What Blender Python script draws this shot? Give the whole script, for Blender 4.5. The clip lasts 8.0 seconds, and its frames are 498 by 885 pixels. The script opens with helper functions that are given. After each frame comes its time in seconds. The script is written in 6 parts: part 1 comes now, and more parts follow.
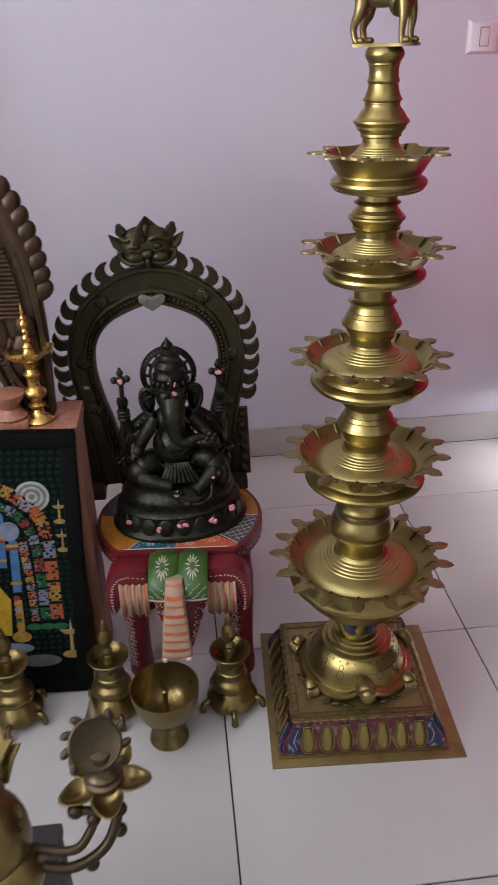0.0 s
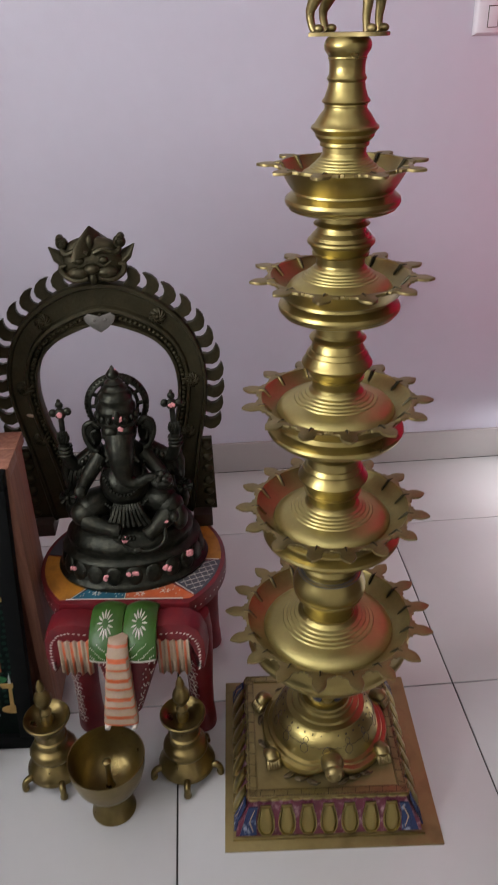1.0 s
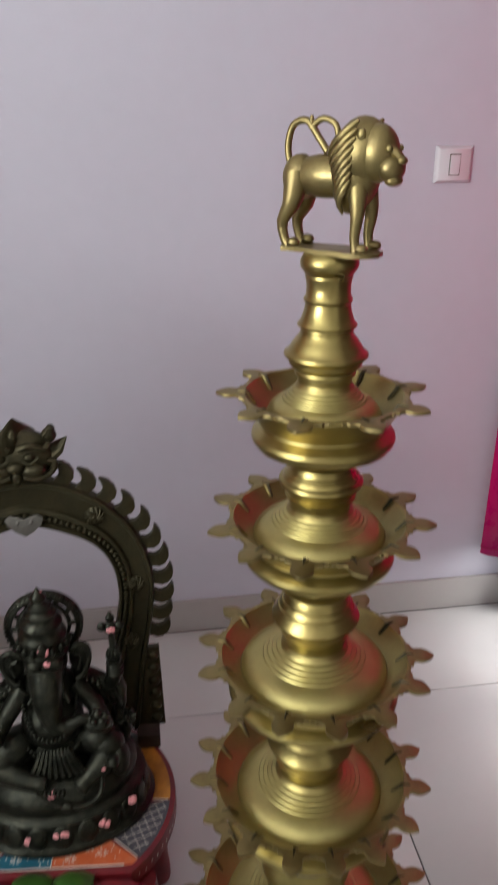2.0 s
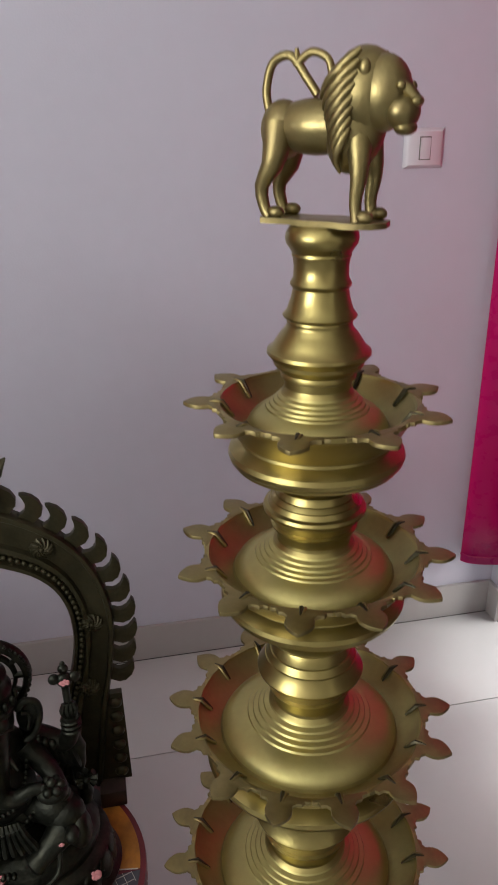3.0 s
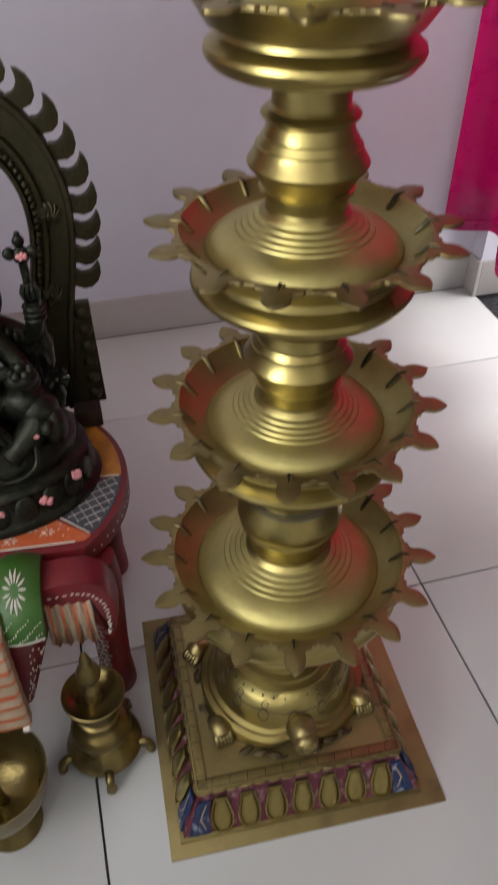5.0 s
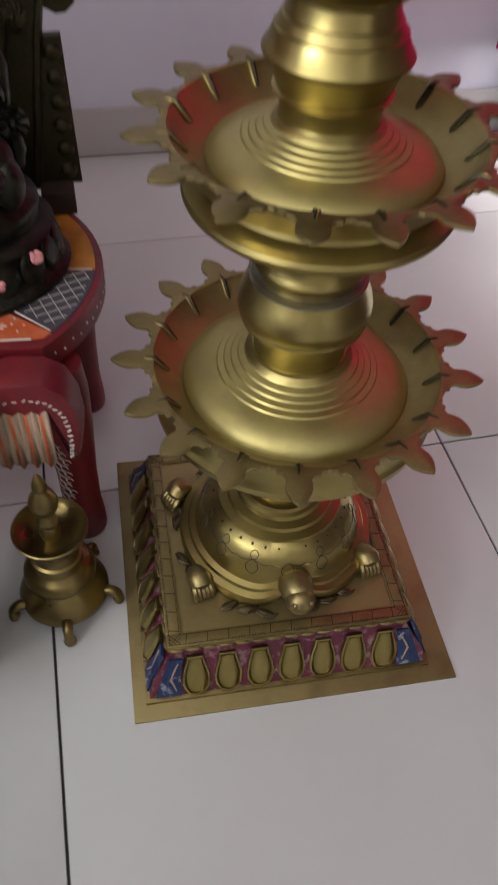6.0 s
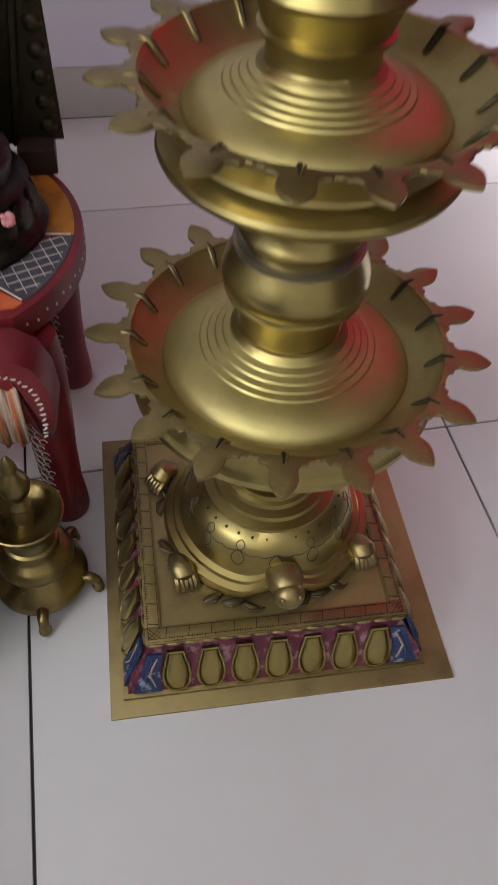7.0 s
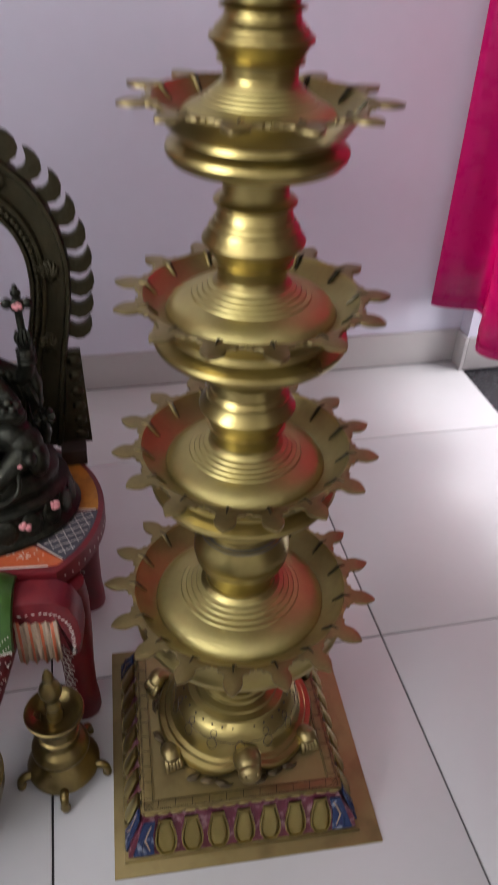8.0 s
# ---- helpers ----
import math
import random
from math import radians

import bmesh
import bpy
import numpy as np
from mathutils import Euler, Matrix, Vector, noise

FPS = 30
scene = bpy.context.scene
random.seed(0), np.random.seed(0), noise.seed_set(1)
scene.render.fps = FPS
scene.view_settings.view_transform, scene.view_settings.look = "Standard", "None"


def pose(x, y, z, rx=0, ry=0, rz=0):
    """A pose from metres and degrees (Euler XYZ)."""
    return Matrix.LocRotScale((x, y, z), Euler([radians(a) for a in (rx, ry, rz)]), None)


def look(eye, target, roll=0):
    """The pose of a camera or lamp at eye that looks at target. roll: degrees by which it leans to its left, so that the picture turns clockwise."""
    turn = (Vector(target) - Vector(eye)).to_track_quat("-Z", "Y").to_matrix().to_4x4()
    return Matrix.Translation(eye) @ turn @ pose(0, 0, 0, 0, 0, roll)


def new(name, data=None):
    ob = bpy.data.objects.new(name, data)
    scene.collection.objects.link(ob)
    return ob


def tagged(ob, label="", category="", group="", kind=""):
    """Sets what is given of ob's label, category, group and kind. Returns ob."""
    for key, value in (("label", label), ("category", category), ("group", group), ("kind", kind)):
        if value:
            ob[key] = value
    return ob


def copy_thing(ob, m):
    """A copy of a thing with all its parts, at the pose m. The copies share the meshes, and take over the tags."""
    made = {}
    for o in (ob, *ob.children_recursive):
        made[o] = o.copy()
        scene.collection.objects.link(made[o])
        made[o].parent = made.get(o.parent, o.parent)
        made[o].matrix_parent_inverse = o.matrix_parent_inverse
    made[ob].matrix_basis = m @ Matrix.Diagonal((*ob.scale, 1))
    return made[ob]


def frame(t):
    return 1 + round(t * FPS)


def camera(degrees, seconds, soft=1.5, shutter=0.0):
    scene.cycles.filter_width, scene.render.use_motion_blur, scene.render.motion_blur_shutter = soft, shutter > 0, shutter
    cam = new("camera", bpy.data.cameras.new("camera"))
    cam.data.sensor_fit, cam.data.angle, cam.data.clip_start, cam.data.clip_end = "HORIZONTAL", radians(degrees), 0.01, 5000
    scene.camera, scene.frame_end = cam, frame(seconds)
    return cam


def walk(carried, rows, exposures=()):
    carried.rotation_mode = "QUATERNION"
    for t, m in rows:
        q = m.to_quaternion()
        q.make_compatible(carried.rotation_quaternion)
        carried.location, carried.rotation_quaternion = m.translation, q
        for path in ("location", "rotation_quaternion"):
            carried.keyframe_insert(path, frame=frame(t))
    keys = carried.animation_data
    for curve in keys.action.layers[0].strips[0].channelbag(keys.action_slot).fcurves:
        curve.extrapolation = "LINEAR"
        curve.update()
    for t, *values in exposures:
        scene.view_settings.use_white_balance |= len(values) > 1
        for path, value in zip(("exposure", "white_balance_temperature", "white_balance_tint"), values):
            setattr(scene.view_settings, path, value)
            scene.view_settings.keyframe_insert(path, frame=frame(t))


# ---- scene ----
cam = camera(36.4, 8.0, soft=1.25, shutter=0.45)
PATH = [
    (0, (-0.321, -1.2, 1.266), (-0.162, 0.563, 0.336), -1.8),
    (0.5, (-0.257, -1.088, 1.27), (-0.087, 0.649, 0.294), -2.0),
    (1, (-0.193, -0.996, 1.28), (-0.081, 0.744, 0.301), -1.6),
    (1.5, (-0.173, -0.872, 1.326), (-0.031, 0.904, 0.417), -0.8),
    (2, (-0.181, -0.712, 1.378), (0.085, 1.103, 0.581), -0.1),
    (2.2, (-0.184, -0.664, 1.39), (0.122, 1.153, 0.612), -0.1),
    (3.3, (-0.175, -0.562, 1.3), (0.231, 1.224, 0.496), -0.7),
    (3.5, (-0.177, -0.566, 1.281), (0.25, 1.192, 0.429), -0.6),
    (4, (-0.184, -0.583, 1.221), (0.257, 1.098, 0.231), -0.2),
    (4.5, (-0.195, -0.579, 1.149), (0.229, 0.98, -0.03), -0.1),
    (5, (-0.207, -0.586, 1.08), (0.186, 0.866, -0.238), 0.1),
    (5.2, (-0.213, -0.602, 1.06), (0.163, 0.814, -0.301), 0.2),
    (6.3, (-0.168, -0.482, 0.799), (0.188, 0.744, -0.741), 5.6),
    (6.5, (-0.156, -0.469, 0.777), (0.179, 0.748, -0.774), 5.1),
    (7, (-0.157, -0.481, 0.83), (0.175, 0.736, -0.721), 4.9),
    (7.5, (-0.156, -0.584, 0.995), (0.2, 0.794, -0.411), 3.6),
    (8, (-0.16, -0.69, 1.122), (0.215, 0.875, -0.066), 2.5),
]
walk(cam, [(t, look(eye, target, roll)) for t, eye, target, roll in PATH], [(0.0, -0.15, 6400, 20), (0.5, -0.1, 6450, 18), (1.0, -0.12, 6450, 16), (2.0, -0.18, 6500, 10), (3.3, -0.45, 6550, 10), (4.0, -0.45, 6450, 9), (4.5, -0.3, 6500, 9), (5.0, -0.12, 6500, 11), (6.5, -0.10, 6450, 14), (7.0, -0.03, 6400, 15), (7.5, 0.0, 6350, 19), (8.0, -0.08, 6300, 18)])

# ---- light ----
world = bpy.data.worlds.new("sky")
world.use_nodes = True
scene.world = world
_nt = world.node_tree
_sky = _nt.nodes.new("ShaderNodeTexSky")
_sky.sky_type, _sky.sun_disc = "NISHITA", False
_sky.sun_elevation, _sky.sun_rotation = radians(48), radians(70)
_nt.links.new(_sky.outputs[0], _nt.nodes["Background"].inputs[0])
_nt.nodes["Background"].inputs[1].default_value = 0.1


def area(name, m, sx, sy, watts, color):
    d = bpy.data.lights.new(name, "AREA")
    d.shape, d.size, d.size_y, d.energy, d.color = "RECTANGLE", sx, sy, watts, color
    ob = new(name, d)
    ob.matrix_basis = m
    return ob


# daylight in the balcony door behind the curtain, and in the window across the room
area("door_daylight", look((1.75, 0.68, 1.0), (0.0, 0.68, 0.80)), 0.95, 1.6, 55, (1.0, 0.97, 0.95))
area("window_daylight", look((-2.42, -1.5, 1.70), (0.4, -1.30, 4.3)), 1.55, 1.3, 140, (0.95, 0.975, 0.965))


# ---- materials ----
def material(name, base, rough=0.5, metal=0.0, var=0.12, scale=12.0, bump=0.0, bscale=120.0, rvar=0.1, second=None,
             spot=0.0, transl=0.0, stretch=None, island=0.0, rand=0.0, thresh=(0.45, 0.62)):
    """A procedural surface: two scales of colour variation, stains in a second colour, bump and uneven gloss."""
    m = bpy.data.materials.new(name)
    m.use_nodes = True
    nt = m.node_tree
    n, l = nt.nodes, nt.links
    bsdf = n["Principled BSDF"]
    tc = n.new("ShaderNodeTexCoord")
    src = tc.outputs["Object"]
    if stretch:
        mp = n.new("ShaderNodeMapping")
        mp.inputs["Scale"].default_value = stretch
        l.new(src, mp.inputs[0])
        src = mp.outputs[0]

    def tex(sc, detail=4.0):
        t = n.new("ShaderNodeTexNoise")
        t.inputs["Scale"].default_value, t.inputs["Detail"].default_value = sc, detail
        l.new(src, t.inputs["Vector"])
        return t.outputs["Fac"]

    big, fine = tex(scale), tex(scale * 9)
    mix = n.new("ShaderNodeMath")
    mix.operation = "MULTIPLY_ADD"
    l.new(fine, mix.inputs[0])
    mix.inputs[1].default_value = 0.5
    l.new(big, mix.inputs[2])
    ramp = n.new("ShaderNodeMapRange")
    ramp.inputs[1].default_value, ramp.inputs[2].default_value = 0.45, 1.05
    ramp.inputs[3].default_value, ramp.inputs[4].default_value = 1 - var, 1 + var
    l.new(mix.outputs[0], ramp.inputs[0])
    value = ramp.outputs[0]
    if rand:
        oi = n.new("ShaderNodeObjectInfo")
        mr = n.new("ShaderNodeMapRange")
        mr.inputs[3].default_value, mr.inputs[4].default_value = 1 - rand, 1 + rand
        l.new(oi.outputs["Random"], mr.inputs[0])
        mu = n.new("ShaderNodeMath")
        mu.operation = "MULTIPLY"
        l.new(value, mu.inputs[0])
        l.new(mr.outputs[0], mu.inputs[1])
        value = mu.outputs[0]
    col = n.new("ShaderNodeMix")
    col.data_type, col.blend_type = "RGBA", "MULTIPLY"
    col.inputs[0].default_value = 1.0
    col.inputs[6].default_value = (*base, 1)
    l.new(value, col.inputs[7])
    out = col.outputs[2]
    if second:
        st = tex(scale * 2.3, 6.0)
        sr = n.new("ShaderNodeMapRange")
        sr.inputs[1].default_value, sr.inputs[2].default_value = thresh
        sr.inputs[4].default_value = spot
        l.new(st, sr.inputs[0])
        c2 = n.new("ShaderNodeMix")
        c2.data_type = "RGBA"
        l.new(sr.outputs[0], c2.inputs[0])
        l.new(out, c2.inputs[6])
        c2.inputs[7].default_value = (*second, 1)
        out = c2.outputs[2]
    l.new(out, bsdf.inputs["Base Color"])
    rr = n.new("ShaderNodeMapRange")
    rr.inputs[1].default_value, rr.inputs[2].default_value = 0.3, 0.7
    rr.inputs[3].default_value, rr.inputs[4].default_value = max(0.02, rough - rvar), min(1, rough + rvar)
    l.new(big, rr.inputs[0])
    l.new(rr.outputs[0], bsdf.inputs["Roughness"])
    bsdf.inputs["Metallic"].default_value = metal
    if bump:
        b = n.new("ShaderNodeBump")
        b.inputs["Strength"].default_value, b.inputs["Distance"].default_value = bump, 0.002
        l.new(tex(bscale, 3.0), b.inputs["Height"])
        l.new(b.outputs[0], bsdf.inputs["Normal"])
    if transl:
        tr = n.new("ShaderNodeBsdfTranslucent")
        l.new(out, tr.inputs[0])
        ms = n.new("ShaderNodeMixShader")
        ms.inputs[0].default_value = transl
        l.new(bsdf.outputs[0], ms.inputs[1])
        l.new(tr.outputs[0], ms.inputs[2])
        l.new(ms.outputs[0], n["Material Output"].inputs[0])
    return m


# dark tone of an unseen wall, chosen to dim reflections in the brass
M_EAST = material("reflection_dimming_brown", (0.07, 0.042, 0.036), 0.8, var=0.05, scale=3)
M_REAR = material("taupe_paint", (0.52, 0.50, 0.48), 0.8, var=0.05, scale=3)
M_WALL = material("wall_paint", (0.515, 0.505, 0.575), 0.7, var=0.03, scale=3, bump=0.12, bscale=260)
# orange tone for the added side wall, to bounce warm light
M_SIDE = material("terracotta_bounce", (0.64, 0.25, 0.12), 0.8, var=0.05, scale=3)
M_CEIL = material("ceiling_paint", (0.86, 0.86, 0.86), 0.8, var=0.03, scale=3)
M_TILE = material("vitrified_tile", (0.52, 0.52, 0.51), 0.30, var=0.02, scale=5, rvar=0.012, rand=0.025)
M_GROUT = material("dark_grout", (0.035, 0.033, 0.032), 0.9, var=0.2, scale=30)
M_SKIRT = material("skirting_tile", (0.35, 0.33, 0.315), 0.35, var=0.03, scale=6, rvar=0.02)
M_GRANITE = material("black_granite", (0.02, 0.02, 0.022), 0.25, var=0.4, scale=60)
M_SWITCH = material("switch_plastic", (0.62, 0.59, 0.62), 0.35, var=0.02, scale=8)
M_CURTAIN = material("magenta_curtain", (0.55, 0.012, 0.20), 0.30, var=0.025, scale=30, transl=0.6, bump=0.04, bscale=900)
M_HEM = material("hem_stitch", (0.45, 0.01, 0.12), 0.6, var=0.1, scale=40, transl=0.3)
M_BRASS = material("antique_brass", (0.35, 0.285, 0.102), 0.32, 0.97, var=0.12, scale=14, rvar=0.05, second=(0.29, 0.215, 0.085), spot=0.5, bump=0.025, bscale=300, thresh=(0.35, 0.85))
# lighter copy of the brass: ceiling light on the cones put into the colour
M_BRASS_CONE = material("lightened_cone_brass", (0.43, 0.37, 0.142), 0.42, 0.92, var=0.10, scale=16, rvar=0.06, second=(0.36, 0.285, 0.12), spot=0.5, bump=0.04, bscale=260, thresh=(0.45, 0.85))
M_BRASS_OLD = material("dull_brass", (0.26, 0.205, 0.085), 0.42, 0.9, var=0.18, scale=18, rvar=0.1, second=(0.17, 0.125, 0.062), spot=0.55, bump=0.12, bscale=220, thresh=(0.5, 0.72))
M_BRASS_DISH = material("aged_brass", (0.34, 0.285, 0.115), 0.46, 0.95, var=0.14, scale=18, rvar=0.06, second=(0.25, 0.185, 0.085), spot=0.5, bump=0.08, bscale=240, thresh=(0.45, 0.75))
M_BRASS_PLATE = material("brushed_brass_sheet", (0.31, 0.245, 0.106), 0.47, 0.85, var=0.1, scale=9, rvar=0.1, second=(0.15, 0.10, 0.05), spot=0.55, bump=0.12, bscale=400, thresh=(0.5, 0.74))
M_BRASS_BRIGHT = material("bright_brass", (0.62, 0.44, 0.13), 0.27, 0.95, var=0.08, scale=20, rvar=0.05)
M_BRASS_CUP = material("cup_brass", (0.20, 0.15, 0.055), 0.33, 0.92, var=0.16, scale=20, rvar=0.08, second=(0.15, 0.11, 0.05), spot=0.6, thresh=(0.48, 0.72))
M_BRASS_DULL = material("dull_brown_brass", (0.12, 0.092, 0.052), 0.44, 0.85, var=0.2, scale=20, rvar=0.1, second=(0.08, 0.06, 0.035), spot=0.6, bump=0.15, bscale=160, thresh=(0.46, 0.7))
M_BRASS_DARK = material("dark_brown_brass", (0.055, 0.042, 0.023), 0.46, 0.8, var=0.2, scale=20, rvar=0.1, second=(0.04, 0.03, 0.018), spot=0.5, bump=0.2, bscale=160)
M_BRONZE = material("black_bronze", (0.024, 0.025, 0.019), 0.44, 0.85, var=0.4, scale=34, rvar=0.12, second=(0.060, 0.060, 0.042), spot=0.4, bump=0.45, bscale=130)
M_ARCH = material("dark_patinated_brass", (0.040, 0.035, 0.018), 0.42, 0.6, var=0.3, scale=22, rvar=0.1, second=(0.060, 0.046, 0.022), spot=0.45, bump=0.35, bscale=160)
M_ARCH_BROWN = material("brown_patinated_brass", (0.055, 0.032, 0.017), 0.42, 0.6, var=0.3, scale=22, rvar=0.1, second=(0.05, 0.03, 0.016), spot=0.5, bump=0.35, bscale=160)
M_PINK = material("pink_paste", (0.62, 0.25, 0.26), 0.8, var=0.2, scale=60)
M_SILVER = material("tin_plate", (0.22, 0.21, 0.19), 0.4, 0.8, var=0.2, scale=30)
M_RED = material("red_lacquer", (0.13, 0.007, 0.010), 0.42, var=0.2, scale=16, rvar=0.08, second=(0.085, 0.006, 0.012), spot=0.5, bump=0.15, bscale=150)
M_WHITELINE = material("white_dots_paint", (0.52, 0.48, 0.42), 0.6, var=0.1, scale=40)
M_GREEN = material("green_paint", (0.03, 0.088, 0.010), 0.42, var=0.25, scale=18, second=(0.025, 0.10, 0.012), spot=0.5, bump=0.15)
M_TEAL = material("teal_paint", (0.012, 0.10, 0.15), 0.4, var=0.2, scale=18, bump=0.15)
M_ORANGE = material("orange_paint", (0.44, 0.09, 0.026), 0.45, var=0.2, scale=18, second=(0.45, 0.2, 0.12), spot=0.35, bump=0.15)
M_YELLOW = material("ochre_paint", (0.42, 0.17, 0.02), 0.4, var=0.25, scale=16, second=(0.2, 0.07, 0.012), spot=0.5, bump=0.15)
M_SLATE = material("slate_paint", (0.05, 0.05, 0.06), 0.45, var=0.2, scale=20, bump=0.1)
M_CREAM = material("cream_cloth_paint", (0.32, 0.23, 0.16), 0.6, var=0.2, scale=22, second=(0.32, 0.23, 0.13), spot=0.5, bump=0.2)
M_BLUE = material("blue_enamel_paint", (0.008, 0.022, 0.075), 0.5, var=0.3, scale=30, second=(0.36, 0.40, 0.45), spot=0.6, bump=0.4, bscale=180, thresh=(0.58, 0.66))
M_MAROON = material("maroon_enamel_paint", (0.11, 0.018, 0.034), 0.5, var=0.3, scale=40, second=(0.40, 0.27, 0.28), spot=0.6, bump=0.4, bscale=180, thresh=(0.52, 0.66))
M_WOOD = material("reddish_wood", (0.36, 0.165, 0.105), 0.45, var=0.25, scale=6, stretch=(9, 9, 0.6), second=(0.22, 0.085, 0.05), spot=0.6, bump=0.1)
M_DARKWOOD = material("dark_wood", (0.035, 0.022, 0.016), 0.5, var=0.3, scale=14, bump=0.2)
M_BLACKFRAME = material("black_picture_frame", (0.0035, 0.004, 0.004), 0.6, var=0.15, scale=20)
M_PRINT = material("dark_green_print", (0.003, 0.005, 0.0045), 0.65, var=0.4, scale=26, second=(0.004, 0.010, 0.007), spot=0.5)
M_BOX = material("grey_box", (0.022, 0.021, 0.022), 0.5, var=0.15, scale=10)


for m_, s_ in ((M_PRINT, 0.05), (M_BLACKFRAME, 0.08), (M_BRONZE, 0.36), (M_ARCH, 0.28)):
    m_.node_tree.nodes["Principled BSDF"].inputs["Specular IOR Level"].default_value = s_


def plain(name, rgb):
    m = material(name, rgb, 0.65, var=0.3, scale=60)
    m.node_tree.nodes["Principled BSDF"].inputs["Specular IOR Level"].default_value = 0.08
    return m


# ---- mesh helpers ----
def bm_finish(bm, name, mats, sharp=38.0):
    me = bpy.data.meshes.new(name)
    bmesh.ops.recalc_face_normals(bm, faces=bm.faces[:])
    bm.to_mesh(me)
    bm.free()
    for m in (mats if isinstance(mats, (list, tuple)) else [mats]):
        me.materials.append(m)
    me.polygons.foreach_set("use_smooth", [True] * len(me.polygons))
    me.set_sharp_from_angle(angle=radians(sharp))
    return me


def part(name, bm, mat, parent=None, label="", m=None, sharp=38.0):
    ob = new(name, bm_finish(bm, name, mat, sharp))
    if parent is not None:
        ob.parent = parent
    if m is not None:
        ob.matrix_basis = m
    if label:
        ob["label"] = label
    return ob


def thing(name, label, category, m=None, group="", kind=""):
    ob = new(name)
    ob.empty_display_size = 0.05
    if m is not None:
        ob.matrix_basis = m
    return tagged(ob, label, category, group, kind)


def structure(name, bm, mat, label="", m=None):
    ob = part(name, bm, mat, None, label, m)
    return tagged(ob, label, name.split("_")[0], "", "structure")


def share(name, ob, parent, m):
    """A sibling piece on the same mesh."""
    o = new(name, ob.data)
    o.parent, o.matrix_basis = parent, m
    return o


def add_box(bm, x0, x1, y0, y1, z0, z1, bevel=0.0, mat=0):
    g = bmesh.ops.create_cube(bm, size=1.0, matrix=Matrix.Translation(((x0 + x1) / 2, (y0 + y1) / 2, (z0 + z1) / 2)) @ Matrix.Diagonal((x1 - x0, y1 - y0, z1 - z0, 1)))
    vs = set(g["verts"])
    if bevel:
        es = [e for e in bm.edges if e.verts[0] in vs and e.verts[1] in vs]
        r = bmesh.ops.bevel(bm, geom=es, offset=bevel, segments=2, profile=0.6, affect="EDGES")
        fs = r["faces"]
        for f in fs:
            f.material_index = mat
        vs = {v for v in bm.verts if v.is_valid and (v in vs or any(v in f.verts for f in fs))}
    for f in bm.faces:
        if all(v in vs for v in f.verts):
            f.material_index = mat
    return bm


def box(x0, x1, y0, y1, z0, z1, bevel=0.0):
    return add_box(bmesh.new(), x0, x1, y0, y1, z0, z1, bevel)


def add_lathe(bm, profile, seg=64, m=None, mat=0, cap=True, warp=None):
    rings = []
    for r, z in profile:
        ring = []
        for i in range(seg):
            a = 2 * math.pi * i / seg
            v = Vector((r * math.cos(a), r * math.sin(a), z))
            if warp:
                v = warp(v, a)
            ring.append(bm.verts.new(m @ v if m else v))
        rings.append(ring)
    for a, b in zip(rings, rings[1:]):
        for i in range(seg):
            bm.faces.new((a[i], a[(i + 1) % seg], b[(i + 1) % seg], b[i])).material_index = mat
    if cap:
        bm.faces.new(rings[0][::-1]).material_index = mat
        bm.faces.new(rings[-1]).material_index = mat
    return bm


def lathe(profile, seg=64, **k):
    return add_lathe(bmesh.new(), profile, seg, **k)


def add_ball(bm, c, r, m=None, mat=0, u=18, v=12):
    r = (r, r, r) if isinstance(r, (int, float)) else r
    mm = Matrix.Translation(c) @ (m or Matrix()) @ Matrix.Diagonal((*r, 1))
    new_vert, new_face = bm.verts.new, bm.faces.new
    top, low = new_vert(mm @ Vector((0, 0, 1))), new_vert(mm @ Vector((0, 0, -1)))
    rings = []
    for j in range(1, v):
        ph = math.pi * j / v
        rings.append([new_vert(mm @ Vector((math.sin(ph) * math.cos(2 * math.pi * i / u), math.sin(ph) * math.sin(2 * math.pi * i / u), math.cos(ph)))) for i in range(u)])
    fs = []
    for i in range(u):
        k = (i + 1) % u
        fs.append(new_face((top, rings[0][i], rings[0][k])))
        fs.append(new_face((low, rings[-1][k], rings[-1][i])))
        for p, q in zip(rings, rings[1:]):
            fs.append(new_face((p[i], q[i], q[k], p[k])))
    for f in fs:
        f.material_index = mat
    return bm


def add_tube(bm, pts, radii, seg=12, mat=0, flat=1.0):
    """A swept tube through pts with radius radii[i]; flat squeezes it along its second axis."""
    pts = [Vector(p) for p in pts]
    if isinstance(radii, (int, float)):
        radii = [radii] * len(pts)
    rings, up = [], None
    for i, p in enumerate(pts):
        d = (pts[min(i + 1, len(pts) - 1)] - pts[max(i - 1, 0)]).normalized()
        if up is None:
            up = d.orthogonal().normalized()
        up = (up - d * up.dot(d)).normalized()
        side = d.cross(up)
        rings.append([bm.verts.new(p + radii[i] * (math.cos(2 * math.pi * k / seg) * up + flat * math.sin(2 * math.pi * k / seg) * side)) for k in range(seg)])
    for a, b in zip(rings, rings[1:]):
        for i in range(seg):
            bm.faces.new((a[i], a[(i + 1) % seg], b[(i + 1) % seg], b[i])).material_index = mat
    bm.faces.new(rings[0][::-1]).material_index = mat
    bm.faces.new(rings[-1]).material_index = mat
    return bm


